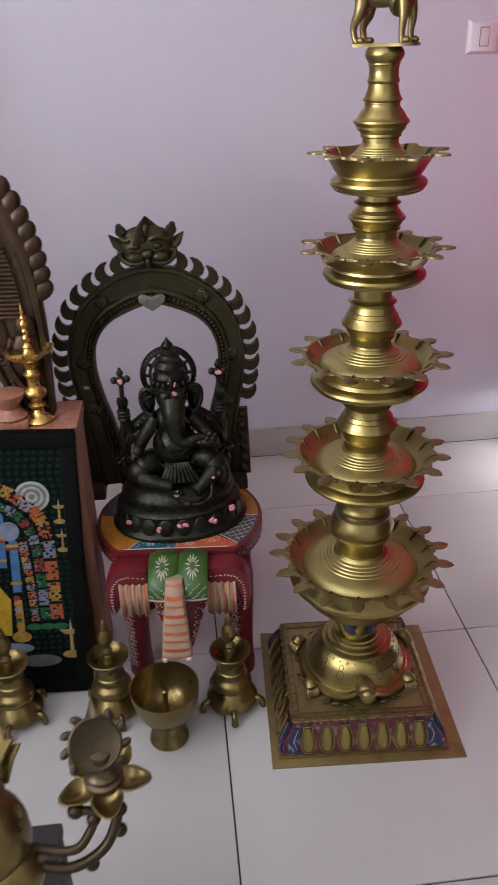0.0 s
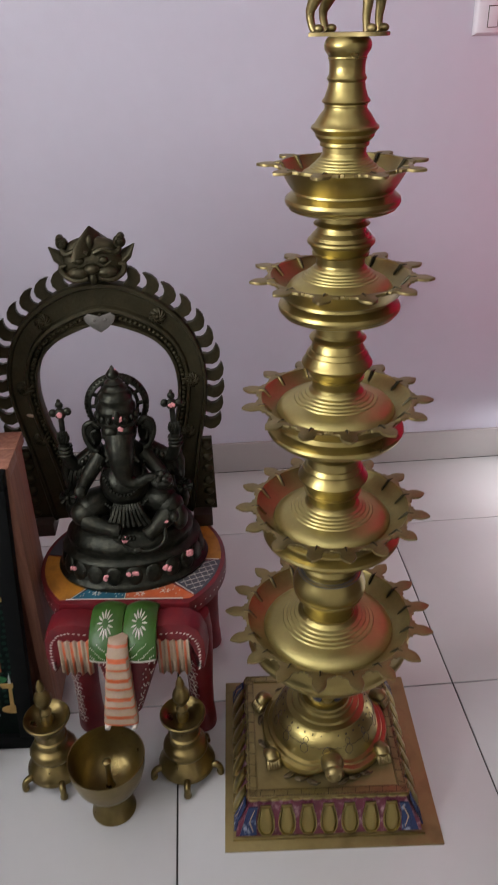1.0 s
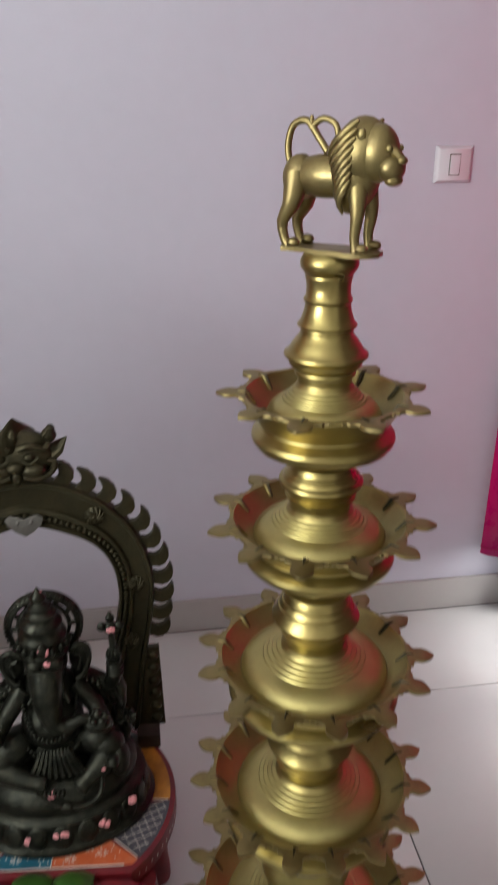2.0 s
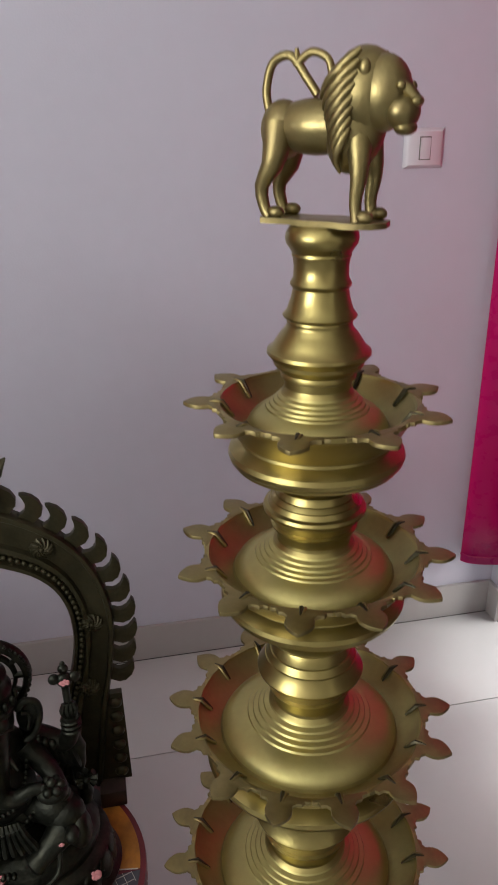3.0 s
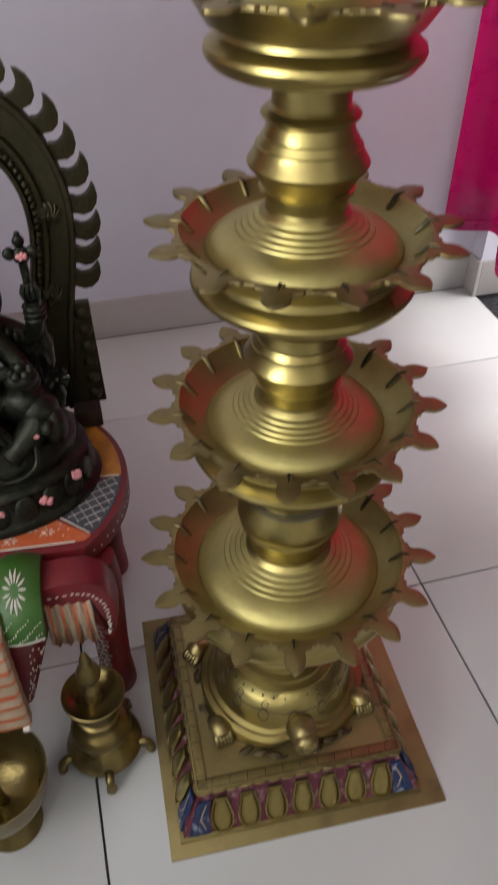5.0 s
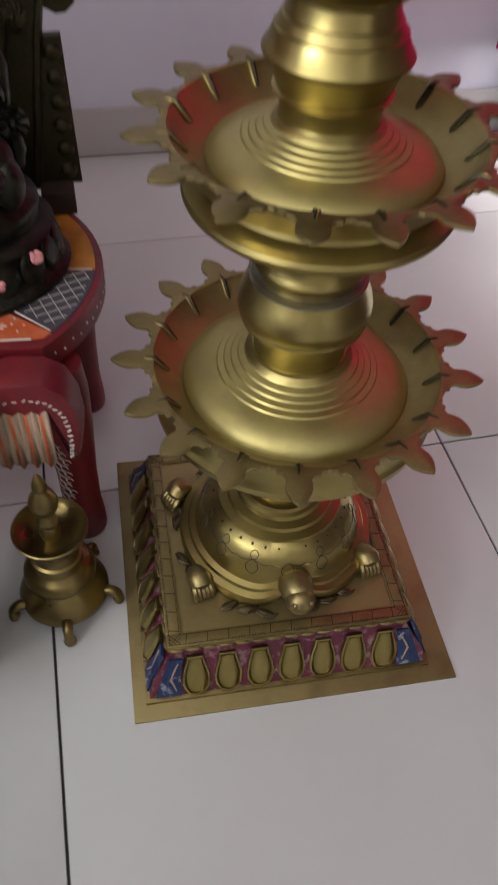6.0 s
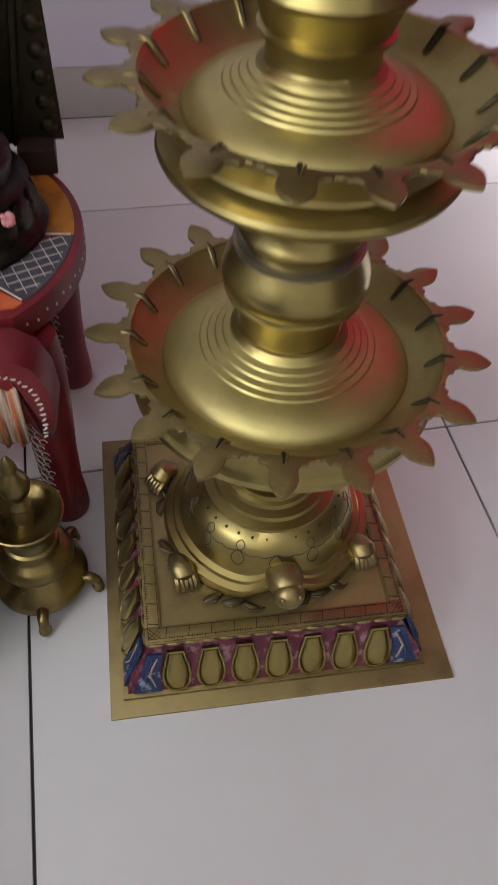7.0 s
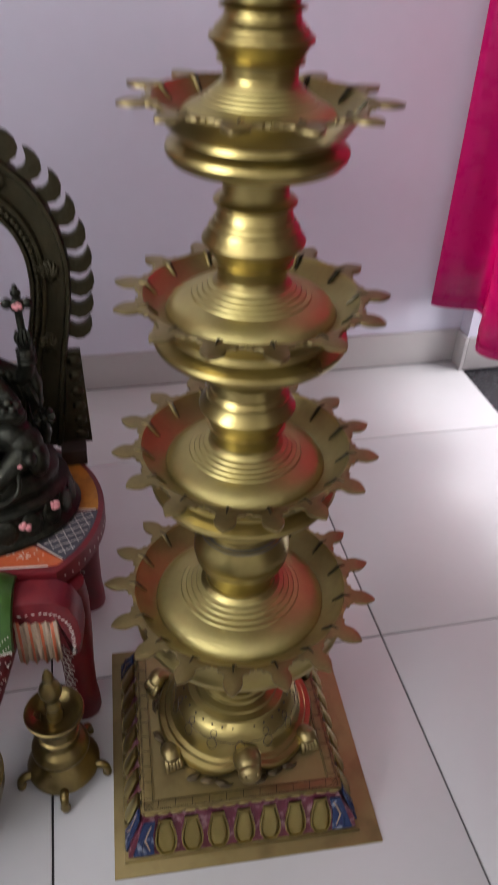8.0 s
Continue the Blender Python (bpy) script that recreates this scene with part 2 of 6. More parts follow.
def smooth_path(pts, n=24):
    """Catmull-Rom points through pts."""
    pts = [Vector(p) for p in pts]
    out, k = [], len(pts) - 1
    for i in range(n + 1):
        u = i / n * k
        j = min(int(u), k - 1)
        f = u - j
        p0, p1, p2, p3 = pts[max(j - 1, 0)], pts[j], pts[j + 1], pts[min(j + 2, k)]
        out.append(0.5 * ((2 * p1) + (p2 - p0) * f + (2 * p0 - 5 * p1 + 4 * p2 - p3) * f * f + (3 * p1 - p0 - 3 * p2 + p3) * f ** 3))
    return out


def prism(outline, t0, t1, bevel=0.0, mat=0, bm=None):
    """A slab from an outline in x, y between z = t0 and t1."""
    own = bm is None
    bm = bmesh.new() if own else bm
    a = [bm.verts.new((x, y, t0)) for x, y in outline]
    b = [bm.verts.new((x, y, t1)) for x, y in outline]
    n = len(a)
    fs = [bm.faces.new(a[::-1]), bm.faces.new(b)]
    fs += [bm.faces.new((a[i], a[(i + 1) % n], b[(i + 1) % n], b[i])) for i in range(n)]
    if bevel and own:
        bmesh.ops.recalc_face_normals(bm, faces=bm.faces[:])
        bmesh.ops.bevel(bm, geom=[e for e in fs[1].edges], offset=bevel, segments=2, profile=0.6, affect="EDGES")
    for f in (bm.faces if own else fs):
        f.material_index = mat
    return bm


# ---- the room ----
WALL_Y, WALL_X, LEFT_X, REAR_Y, TOP = 1.103, 0.885, -2.5, -2.6, 2.75
structure("wall_north", box(LEFT_X - 0.15, 1.2, WALL_Y, WALL_Y + 0.15, -0.05, TOP), M_WALL, "lavender-white painted plaster wall, lit pink beside the curtain")
bm = box(WALL_X, WALL_X + 0.2, 1.048, WALL_Y - 0.002, -0.05, TOP)
add_box(bm, WALL_X, WALL_X + 0.2, 0.30, 1.048, 2.15, TOP)
structure("wall_east_rear", box(WALL_X, WALL_X + 0.2, REAR_Y, -1.302, -0.05, TOP), M_REAR, "plain pale painted wall across the room")
# out of view; its dark colour keeps the lamp's right side from reflecting bright
structure("wall_southeast", box(WALL_X, WALL_X + 0.2, -1.3, 0.298, -0.05, TOP), M_EAST, "unseen plain wall beside the balcony door, coloured dark to dim brass reflections")
structure("wall_east", bm, M_WALL, "white painted wall with a wide curtained balcony doorway")
bm = box(LEFT_X - 0.15, LEFT_X, REAR_Y, -2.3, -0.05, TOP)
add_box(bm, LEFT_X - 0.15, LEFT_X, -0.7, WALL_Y - 0.002, -0.05, TOP)
add_box(bm, LEFT_X - 0.15, LEFT_X, -2.3, -0.7, -0.05, 0.9)
add_box(bm, LEFT_X - 0.15, LEFT_X, -2.3, -0.7, 2.4, TOP)
# added out of view: blocks window light on the left and reflects an orange glow
structure("wall_alcove", box(-1.36, -1.24, 0.5, WALL_Y - 0.002, -0.05, TOP), M_SIDE, "unseen terracotta wall, added to shade and warm the shrine's left side")
structure("wall_west", bm, M_WALL, "white painted wall with one window opening")
structure("wall_south", box(LEFT_X - 0.15, 1.2, REAR_Y - 0.15, REAR_Y - 0.002, -0.05, TOP), M_REAR, "plain pale painted wall across the room")
structure("ceiling", box(LEFT_X - 0.15, 1.2, REAR_Y - 0.15, WALL_Y + 0.15, TOP + 0.002, TOP + 0.15), M_CEIL, "plain white painted ceiling slab")
floor = structure("floor", box(LEFT_X - 0.15, WALL_X + 0.001, REAR_Y - 0.15, WALL_Y + 0.1, -0.12, -0.0035), M_GROUT, "pale glossy vitrified floor tiles with dark joints")
structure("balcony_floor", box(WALL_X + 0.002, 2.6, REAR_Y, 1.5, -0.12, -0.006), M_GRANITE, "polished black granite door threshold and floor")
bm = box(LEFT_X, WALL_X - 0.001, 1.091, 1.102, 0.0005, 0.103, 0.002)
add_box(bm, 0.873, 0.884, 1.036, 1.0905, 0.0005, 0.103, 0.002)
add_box(bm, 0.8845, 1.085, 1.036, 1.046, 0.0005, 0.103, 0.002)
structure("baseboard", bm, M_SKIRT, "beige tile skirting along the wall foot")

# floor tiles, 0.6 m with dark recessed joints
JX, JY, PITCH, GAP = 0.3130, 0.1550, 0.600, 0.0036
bm = bmesh.new()
add_box(bm, GAP / 2, PITCH - GAP / 2, GAP / 2, PITCH - GAP / 2, -0.012, 0.0, 0.0007)
tile_mesh = bm_finish(bm, "tile", M_TILE)
for i in range(-5, 1):
    for j in range(-5, 2):
        x, y = JX + i * PITCH, JY + j * PITCH
        ob = new("tile", tile_mesh)
        ob.parent = floor
        w = min(1.0, (WALL_X - x) / PITCH)
        d = min(1.0, (WALL_Y - 0.012 - y) / PITCH)
        ob.matrix_basis = Matrix.Translation((x, y, 0)) @ Matrix.Diagonal((w, d, 1, 1))


# light switch
def light_switch(m):
    t = thing("light_switch", "white plastic wall switch with one small rocker", "switch", m)
    w, h = 0.0465, 0.042
    bm = bmesh.new()
    a = [bm.verts.new((x, 0, z)) for x, z in ((-w, -h), (w, -h), (w, h), (-w, h))]
    b = [bm.verts.new((x * 0.97, -0.004, z * 0.97)) for x, z in ((-w, -h), (w, -h), (w, h), (-w, h))]
    c = [bm.verts.new((x * 0.78, -0.010, z * 0.82)) for x, z in ((-w, -h), (w, -h), (w, h), (-w, h))]
    bm.faces.new(a)
    for p, q in ((a, b), (b, c)):
        for i in range(4):
            bm.faces.new((p[i], p[(i + 1) % 4], q[(i + 1) % 4], q[i]))
    bm.faces.new(c)
    part("plate", bm, M_SWITCH, t)
    bm = box(-0.0115, 0.0115, -0.0135, -0.0095, -0.022, 0.022, 0.0012)
    bmesh.ops.transform(bm, matrix=pose(0, 0, 0, 2, 0, 0), verts=bm.verts[:])
    part("rocker", bm, M_SWITCH, t)
    # no recess here: the gap's shade is a thin dark slab behind the rocker
    part("rocker_gap", box(-0.0135, 0.0135, -0.0106, -0.0095, -0.0242, 0.0242), M_SILVER, t, "thin dark slab standing in for the shaded gap round the rocker")


light_switch(pose(0.574, WALL_Y - 0.0005, 1.267))


# curtain on its rod, with soft folds
def curtain():
    t = thing("curtain", "bright magenta satin curtain hanging in soft folds before the balcony door", "curtain", pose(0.80, 0, 0))
    # plan of the folds, from the wall side to the far side of the door
    plan = smooth_path([(0.845, 1.088, 0), (0.765, 1.066, 0), (0.752, 1.046, 0), (0.790, 1.020, 0), (0.858, 0.996, 0), (0.850, 0.950, 0), (0.800, 0.868, 0), (0.767, 0.815, 0), (0.785, 0.765, 0), (0.855, 0.722, 0),
                        (0.850, 0.660, 0), (0.790, 0.585, 0), (0.762, 0.532, 0), (0.785, 0.485, 0), (0.855, 0.440, 0), (0.832, 0.385, 0), (0.770, 0.335, 0), (0.800, 0.290, 0), (0.850, 0.255, 0), (0.868, 0.215, 0)], 220)

    def sheet(name, mat, z0, z1, off, lab=""):
        bm = bmesh.new()
        k = 14
        rows = []
        for j in range(k + 1):
            z = z0 + (z1 - z0) * j / k
            row = []
            for i, p in enumerate(plan):
                ease = min(1.0, i / 25)
                ripple = 0.0030 * math.sin(i * 0.33 + 1.2) * ease * (1 - z / 3)
                row.append(bm.verts.new((p.x - 0.80 + ripple + off + 0.005 * ease * math.sin(2.1 * z + 0.02 * i), p.y, z + 0.006 * ease * math.sin(i * 0.045))))
            rows.append(row)
        for p, q in zip(rows, rows[1:]):
            for i in range(len(plan) - 1):
                bm.faces.new((p[i], p[i + 1], q[i + 1], q[i]))
        ob = part(name, bm, mat, t, lab, sharp=80)
        sol = ob.modifiers.new("thickness", "SOLIDIFY")
        sol.thickness = 0.0012
        return ob
    sheet("cloth", M_CURTAIN, 0.207, 2.25, 0.0)
    sheet("hem", M_HEM, 0.228, 0.2315, -0.0016, "stitched darker hem")
    bm = bmesh.new()
    add_tube(bm, [(0.0, 1.08, 2.27), (0.0, 0.18, 2.27)], 0.012)
    part("rod", bm, M_SILVER, t, "metal curtain rod")


curtain()


# ---- the tall brass lamp ----
def scallop(r0, r1, width, thick, run, drop):
    """One wick spout of a dish: a flat leaf with a stepped root, along +x from r0 to r1."""
    half = ((0.0, 0.50), (0.09, 0.49), (0.10, 0.40), (0.215, 0.37), (0.23, 0.275), (0.33, 0.215), (0.44, 0.23), (0.57, 0.235), (0.69, 0.21), (0.81, 0.155), (0.92, 0.082), (1.0, 0.005))
    L = r1 - r0
    pts = [(r0 + u * L, -w * width) for u, w in half] + [(r0 + u * L, w * width) for u, w in half[::-1]]
    bm = prism(pts, -thick, 0.0, bevel=0.0007)
    # wick groove on the dish wall: a raised brass lip along a dark slot
    def on_wall(u, y, lift):
        return (r0 - run * (1 - u), y, -drop * (1 - 0.55 * u - 0.45 * u * u) + lift)
    add_tube(bm, [on_wall(0.50, 0.0018, 0.0), on_wall(0.56, 0.0022, 0.0009), on_wall(0.75, 0.0024, 0.0009), on_wall(0.95, 0.0026, 0.0011), (r0 + 0.004, 0.0022, 0.0008), (r0 + 0.009, 0.0012, 0.0)], [0.0006, 0.0016, 0.0014, 0.0014, 0.0012, 0.0004], seg=8, flat=0.8)
    add_tube(bm, [on_wall(0.48, -0.0002, 0.0003), on_wall(0.70, -0.0004, 0.0006), on_wall(0.95, -0.0006, 0.0008), (r0 + 0.009, -0.0004, 0.0002)], [0.0008, 0.0018, 0.0023, 0.0006], seg=6, mat=1)
    return bm


def tier_lamp(m):
    lamp = thing("oil_lamp", "tall five-tier antique brass oil lamp topped by a lion", "lamp", m)
    W = 0.1935
    bm = box(-W, W, -W, W, 0.0, 0.004, 0.0012)
    part("base_plate", bm, M_BRASS_PLATE, lamp, "thin brushed brass floor plate")

    # square pedestal
    P0, P1, ZA, ZB = 0.168, 0.142, 0.010, 0.073
    CX, CY = -0.008, -0.004
    bm = bmesh.new()
    add_box(bm, -P0 - 0.003, P0 + 0.003, -P0 - 0.003, P0 + 0.003, 0.004, ZA, 0.0012)
    def ring(h, z):
        return [bm.verts.new((x * h, y * h, z)) for x, y in ((-1, -1), (1, -1), (1, 1), (-1, 1))]
    prof = [(P0 - 0.002, ZA - 0.001), (P0 - 0.007, 0.032), (P1 - 0.004, ZB - 0.006), (P1 - 0.006, ZB)]
    rs = [ring(*p) for p in prof]
    for k, (a, b) in enumerate(zip(rs, rs[1:])):
        for i in range(4):
            bm.faces.new((a[i], a[(i + 1) % 4], b[(i + 1) % 4], b[i])).material_index = 1
    bm.faces.new(rs[-1])
    ped = part("pedestal", bm, [M_BRASS_OLD, M_MAROON], lamp, "square pedestal painted maroon and blue between brass petals", pose(CX, CY, 0))
    # top slab with engraved border
    part("top_slab", box(-P1, P1, -P1, P1, ZB - 0.001, ZB + 0.004, 0.0012), M_BRASS_OLD, ped)
    PI = P1 - 0.0175
    bm = bmesh.new()
    for x0, x1, y0, y1 in ((-P1 + 0.001, P1 - 0.001, -P1 + 0.001, -PI), (-P1 + 0.001, P1 - 0.001, PI, P1 - 0.001), (-P1 + 0.001, -PI, -PI, PI), (PI, P1 - 0.001, -PI, PI)):
        add_box(bm, x0, x1, y0, y1, ZB + 0.003, ZB + 0.008, 0.0008)
    part("slab_border", bm, M_BRASS_OLD, ped, "raised flat border round the pedestal top")
    part("inner_panel", box(-PI, PI, -PI, PI, ZB + 0.002, ZB + 0.0048), M_BRASS_PLATE, ped, "sunken dirty panel under the turtle")
    # engraving: border lines, divisions, hatched ticks and crossed corners
    bm = bmesh.new()
    ze = ZB + 0.0081
    for k in range(4):
        r4 = pose(0, 0, 0, 0, 0, 90 * k)
        for h in (P1 - 0.0035, PI + 0.0022):
            add_tube(bm, [r4 @ Vector((-h, -h, ze)), r4 @ Vector((h, -h, ze))], 0.0004, seg=4)
        for i in range(11):
            x = -PI + 0.004 + (2 * PI - 0.008) * i / 10
            add_tube(bm, [r4 @ Vector((x, -P1 + 0.004, ze)), r4 @ Vector((x + 0.002, -PI - 0.002, ze))], 0.00055, seg=4)
            if i < 10:
                for q in range(6):
                    xt = x + 0.004 + 0.0027 * q
                    add_tube(bm, [r4 @ Vector((xt, -P1 + 0.0015, ze)), r4 @ Vector((xt, -P1 + 0.0055, ze))], 0.0004, seg=4)
        for q in range(4):
            o = 0.0045 * q
            for sg in (0, 1):
                a, b = (-P1 + 0.003 + o, -P1 + 0.003), (-PI - 0.001, -PI - 0.001 - o)
                if sg:
                    a, b = (-PI - 0.001 - o, -P1 + 0.003), (-P1 + 0.003, -PI - 0.001 - o)
                add_tube(bm, [r4 @ Vector((*a, ze)), r4 @ Vector((*b, ze))], 0.0004, seg=4)
    part("engraved_border", bm, M_BRASS_DARK, ped, "fine dark engraved border lines")
    bm = bmesh.new()
    for k in range(4):
        r4 = pose(0, 0, 0, 0, 0, 90 * k)
        for i in range(15):
            x = -P1 + 0.01 + (2 * P1 - 0.02) * i / 14
            add_ball(bm, r4 @ Vector((x, -P1 - 0.001, ZB + 0.002)), (0.0088, 0.0022, 0.0026), m=pose(0, 0, 0, 0, 0, 90 * k), u=8, v=6)
    part("beaded_edge", bm, M_BRASS_OLD, ped)
    # lotus petals on each side, with an enamelled leaf at each corner
    slope = math.degrees(math.atan2(P0 - P1 - 0.004, ZB - ZA - 0.012))
    petal = None
    for k in range(4):
        for i in range(7):
            x = (i - 3) * 0.0372
            mm = pose(0, 0, 0, 0, 0, 90 * k) @ Matrix.Translation((x, -(P0 - 0.0118), 0.0395)) @ pose(0, 0, 0, 90 - slope, 0, 0) @ Matrix.Diagonal((1.02, 1.28, 1, 1))
            if petal is None:
                bm = bmesh.new()
                tear = [(0.0, -0.0205), (0.0065, -0.0188), (0.0102, -0.0125), (0.0112, -0.004), (0.0098, 0.006), (0.0076, 0.014), (0.0064, 0.0205)]
                out = tear + [(-x_, y_) for x_, y_ in tear[::-1] if x_ > 0]
                n = len(out)
                lv = [[bm.verts.new((x_ * s, y_ * s2, z_)) for x_, y_ in out] for s, s2, z_ in ((1.42, 1.08, 0.0), (1.38, 1.07, 0.0036), (1.20, 1.0, 0.0042), (1.08, 0.97, 0.0012), (0.95, 0.92, 0.0040), (0.5, 0.65, 0.0058))]
                for a, b in zip(lv, lv[1:]):
                    for q in range(n):
                        bm.faces.new((a[q], a[(q + 1) % n], b[(q + 1) % n], b[q]))
                bm.faces.new(lv[-1])
                petal = part("lotus_petal", bm, M_BRASS, ped, "embossed brass lotus petal", mm, sharp=50)
            else:
                share("lotus_petal", petal, ped, mm)
        bm = bmesh.new()
        for sgn in (-1, 1):
            leaf = [(0.1290, -0.0205), (0.1590, -0.0205), (0.1545, -0.010), (0.1455, 0.011), (0.1410, 0.0200), (0.1255, 0.0200), (0.1295, 0.004)]
            side = prism([(sgn * x, y) for x, y in (leaf if sgn > 0 else leaf[::-1])], 0.0, 0.0028)
            add_tube(side, [(sgn * 0.135, -0.015, 0.0028), (sgn * 0.141, 0.0, 0.0034), (sgn * 0.131, 0.016, 0.0028)], [0.0008, 0.0016, 0.0008], seg=6, mat=1)
            add_tube(side, [(sgn * 0.146, -0.017, 0.0028), (sgn * 0.145, -0.005, 0.0034), (sgn * 0.136, 0.014, 0.0028)], [0.001, 0.002, 0.001], seg=6)
            turn = pose(0, 0, 0, 0, 0, 90 * k if sgn < 0 else 90 * k - 90) @ Matrix.Translation((0, -(P0 - 0.0118), 0.0395)) @ pose(0, 0, 0, 90 - slope, 0, 0) @ Matrix.Diagonal((1, 1.28, 1, 1))
            bmesh.ops.transform(side, matrix=turn, verts=side.verts[:])
            tmp = bpy.data.meshes.new("tmp")
            side.to_mesh(tmp)
            side.free()
            bm.from_mesh(tmp)
            bpy.data.meshes.remove(tmp)
        part("corner_leaf", bm, [M_BLUE, M_CREAM], ped, "blue painted corner leaf with worn pale veins")

    # turtle under the dome
    def lobes(v, a):
        d = 0.0
        for c in (-90, 90):
            w = abs((math.degrees(a) - c + 180) % 360 - 180)
            d = max(d, math.exp(-(w / 15.0) ** 2))
        return Vector((v.x, v.y * (1 - 0.085 * d * min(1, max(0, (math.hypot(v.x, v.y) - 0.07) / 0.045))), v.z + 0.017 * d * min(1, max(0, (math.hypot(v.x, v.y) - 0.07) / 0.045))))
    UP = 0.008
    lower = [(0.105, 0.070), (0.116, 0.072), (0.1185, 0.076), (0.119, 0.083), (0.1165, 0.088), (0.109, 0.0905), (0.107, 0.094), (0.1005, 0.0965), (0.0985, 0.100)]
    dome = [(0.0985, 0.100), (0.0965, 0.112), (0.0915, 0.125), (0.083, 0.138), (0.0735, 0.1455), (0.0725, 0.149), (0.063, 0.152), (0.061, 0.156), (0.052, 0.1585), (0.050, 0.163), (0.0455, 0.165), (0.044, 0.170)]
    part("turtle_shell", lathe(lower + dome[1:], 96, warp=lobes), M_BRASS, lamp, "polished brass turtle-shell dome with engraved flowers", pose(0, 0, UP))
    # engraved flowers on the dome
    def on_dome(a, z):
        for (r0, z0), (r1, z1) in zip(dome, dome[1:]):
            if z0 <= z <= z1:
                r = r0 + (r1 - r0) * (z - z0) / (z1 - z0)
                return Vector((r * math.cos(a), r * math.sin(a), z)) * 1.0
        return Vector((0, 0, z))
    bm = bmesh.new()
    for i in range(14):
        a0 = 2 * math.pi * (i + 0.35) / 14
        for zc, hz, wa in ((0.1330, 0.0052, 0.055), (0.1190, 0.0088, 0.080)):
            loop = []
            for q in range(13):
                th = 2 * math.pi * q / 12
                loop.append(on_dome(a0 + wa * math.sin(th) * abs(math.sin(th)) ** 0.4, zc + hz * math.cos(th)))
            add_tube(bm, loop, 0.0006, seg=4)
        arc = [on_dome(a0 + (2 * math.pi / 14) * q / 8, 0.1285 - 0.0045 * math.sin(math.pi * q / 8) * (1 if q % 8 else 0) + 0.0025 * math.exp(-((q - 4) / 0.8) ** 2)) for q in range(9)]
        add_tube(bm, arc, 0.00045, seg=4)
    part("engraving", bm, M_DARKWOOD, lamp, "fine dark engraved flower lines", pose(0, 0, UP))
    bm = bmesh.new()
    for i in range(32):
        a0 = 2 * math.pi * i / 32
        add_ball(bm, on_dome(a0, 0.1415), (0.0017, 0.0017, 0.0024), u=6, v=4)
    part("punched_dots", bm, M_DARKWOOD, lamp, "", pose(0, 0, UP))
    # head, tail and feet
    bm = bmesh.new()
    add_ball(bm, (0, -0.116, 0.083), (0.018, 0.026, 0.0155), m=pose(0, 0, 0, -14, 0, 0))
    add_ball(bm, (0, -0.136, 0.084), (0.0150, 0.015, 0.0125))
    add_ball(bm, (-0.008, -0.145, 0.089), 0.0032, u=8, v=6)
    add_ball(bm, (0.008, -0.145, 0.089), 0.0032, u=8, v=6)
    for q in range(5):
        add_tube(bm, [(-0.012 + 0.0, -0.128 + q * 0.004, 0.088 + q * 0.0016), (0.0, -0.126 + q * 0.004, 0.0945 + q * 0.0012), (0.012, -0.128 + q * 0.004, 0.088 + q * 0.0016)], 0.0009, seg=5)
    part("turtle_head", bm, M_BRASS_OLD, lamp, "", pose(-0.004, 0.024, UP - 0.006, 0, 0, 3) @ Matrix.Diagonal((1.15, 1.08, 1.3, 1)))
    bm = bmesh.new()
    add_tube(bm, [(0, 0.10, 0.08), (0, 0.128, 0.076), (0, 0.14, 0.073)], [0.01, 0.006, 0.002], seg=8)
    part("turtle_tail", bm, M_BRASS_OLD, lamp, "", pose(0, 0, UP))
    foot = None
    for fx, fy, turn in ((-0.104, -0.072, 284), (0.099, -0.069, 281), (-0.116, 0.060, 214), (0.116, 0.060, -34)):
        mm = pose(fx, fy, UP, 0, 0, turn) @ Matrix.Translation((0, 0, 0.074)) @ Matrix.Diagonal((0.82, 1.12, 0.95, 1)) @ Matrix.Translation((-0.117, 0, -0.074))
        if foot is None:
            bm = bmesh.new()
            add_tube(bm, [(0.098, 0.0, 0.086), (0.108, -0.002, 0.092), (0.119, 0.0, 0.093), (0.126, 0.0, 0.089), (0.127, 0.0, 0.086)], [0.009, 0.0115, 0.0125, 0.0115, 0.006], seg=14)
            for q in range(5):
                y = -0.0092 + 0.0046 * q
                add_tube(bm, [(0.117, y * 0.8, 0.085), (0.127, y * 0.9, 0.085), (0.1345, y * 0.95, 0.080), (0.138, y * 0.9, 0.0735)], [0.0034, 0.0044, 0.0044, 0.0034], seg=8)
            foot = part("turtle_foot", bm, M_BRASS_OLD, lamp, "", mm)
        else:
            share("turtle_foot", foot, lamp, mm)
    # carved scrolls between the feet
    scroll = None
    for k in range(4):
        for sx in (-1, 1):
            for q in range(3):
                mm = pose(-0.006, -0.004, UP + 0.002, 0, 0, 90 * k) @ Matrix.Translation((sx * (0.028 + 0.02 * q), -0.114 + 0.008 * q, 0.0715)) @ pose(0, 0, 0, 0, 0, sx * (30 - 25 * q))
                if scroll is None:
                    bm = bmesh.new()
                    add_ball(bm, (0, 0, 0), (0.012, 0.005, 0.0032), u=12, v=8)
                    add_tube(bm, [(-0.010, -0.003, 0.002), (0, -0.006, 0.003), (0.011, 0.0, 0.002), (0.014, 0.005, 0.001)], [0.001, 0.002, 0.002, 0.001], seg=6)
                    scroll = part("carved_scroll", bm, M_BRASS_DULL, lamp, "", mm)
                else:
                    share("carved_scroll", scroll, lamp, mm)

    # painted neck band under the lowest bowl
    bm = bmesh.new()
    for i in range(12):
        a0 = 2 * math.pi * i / 12
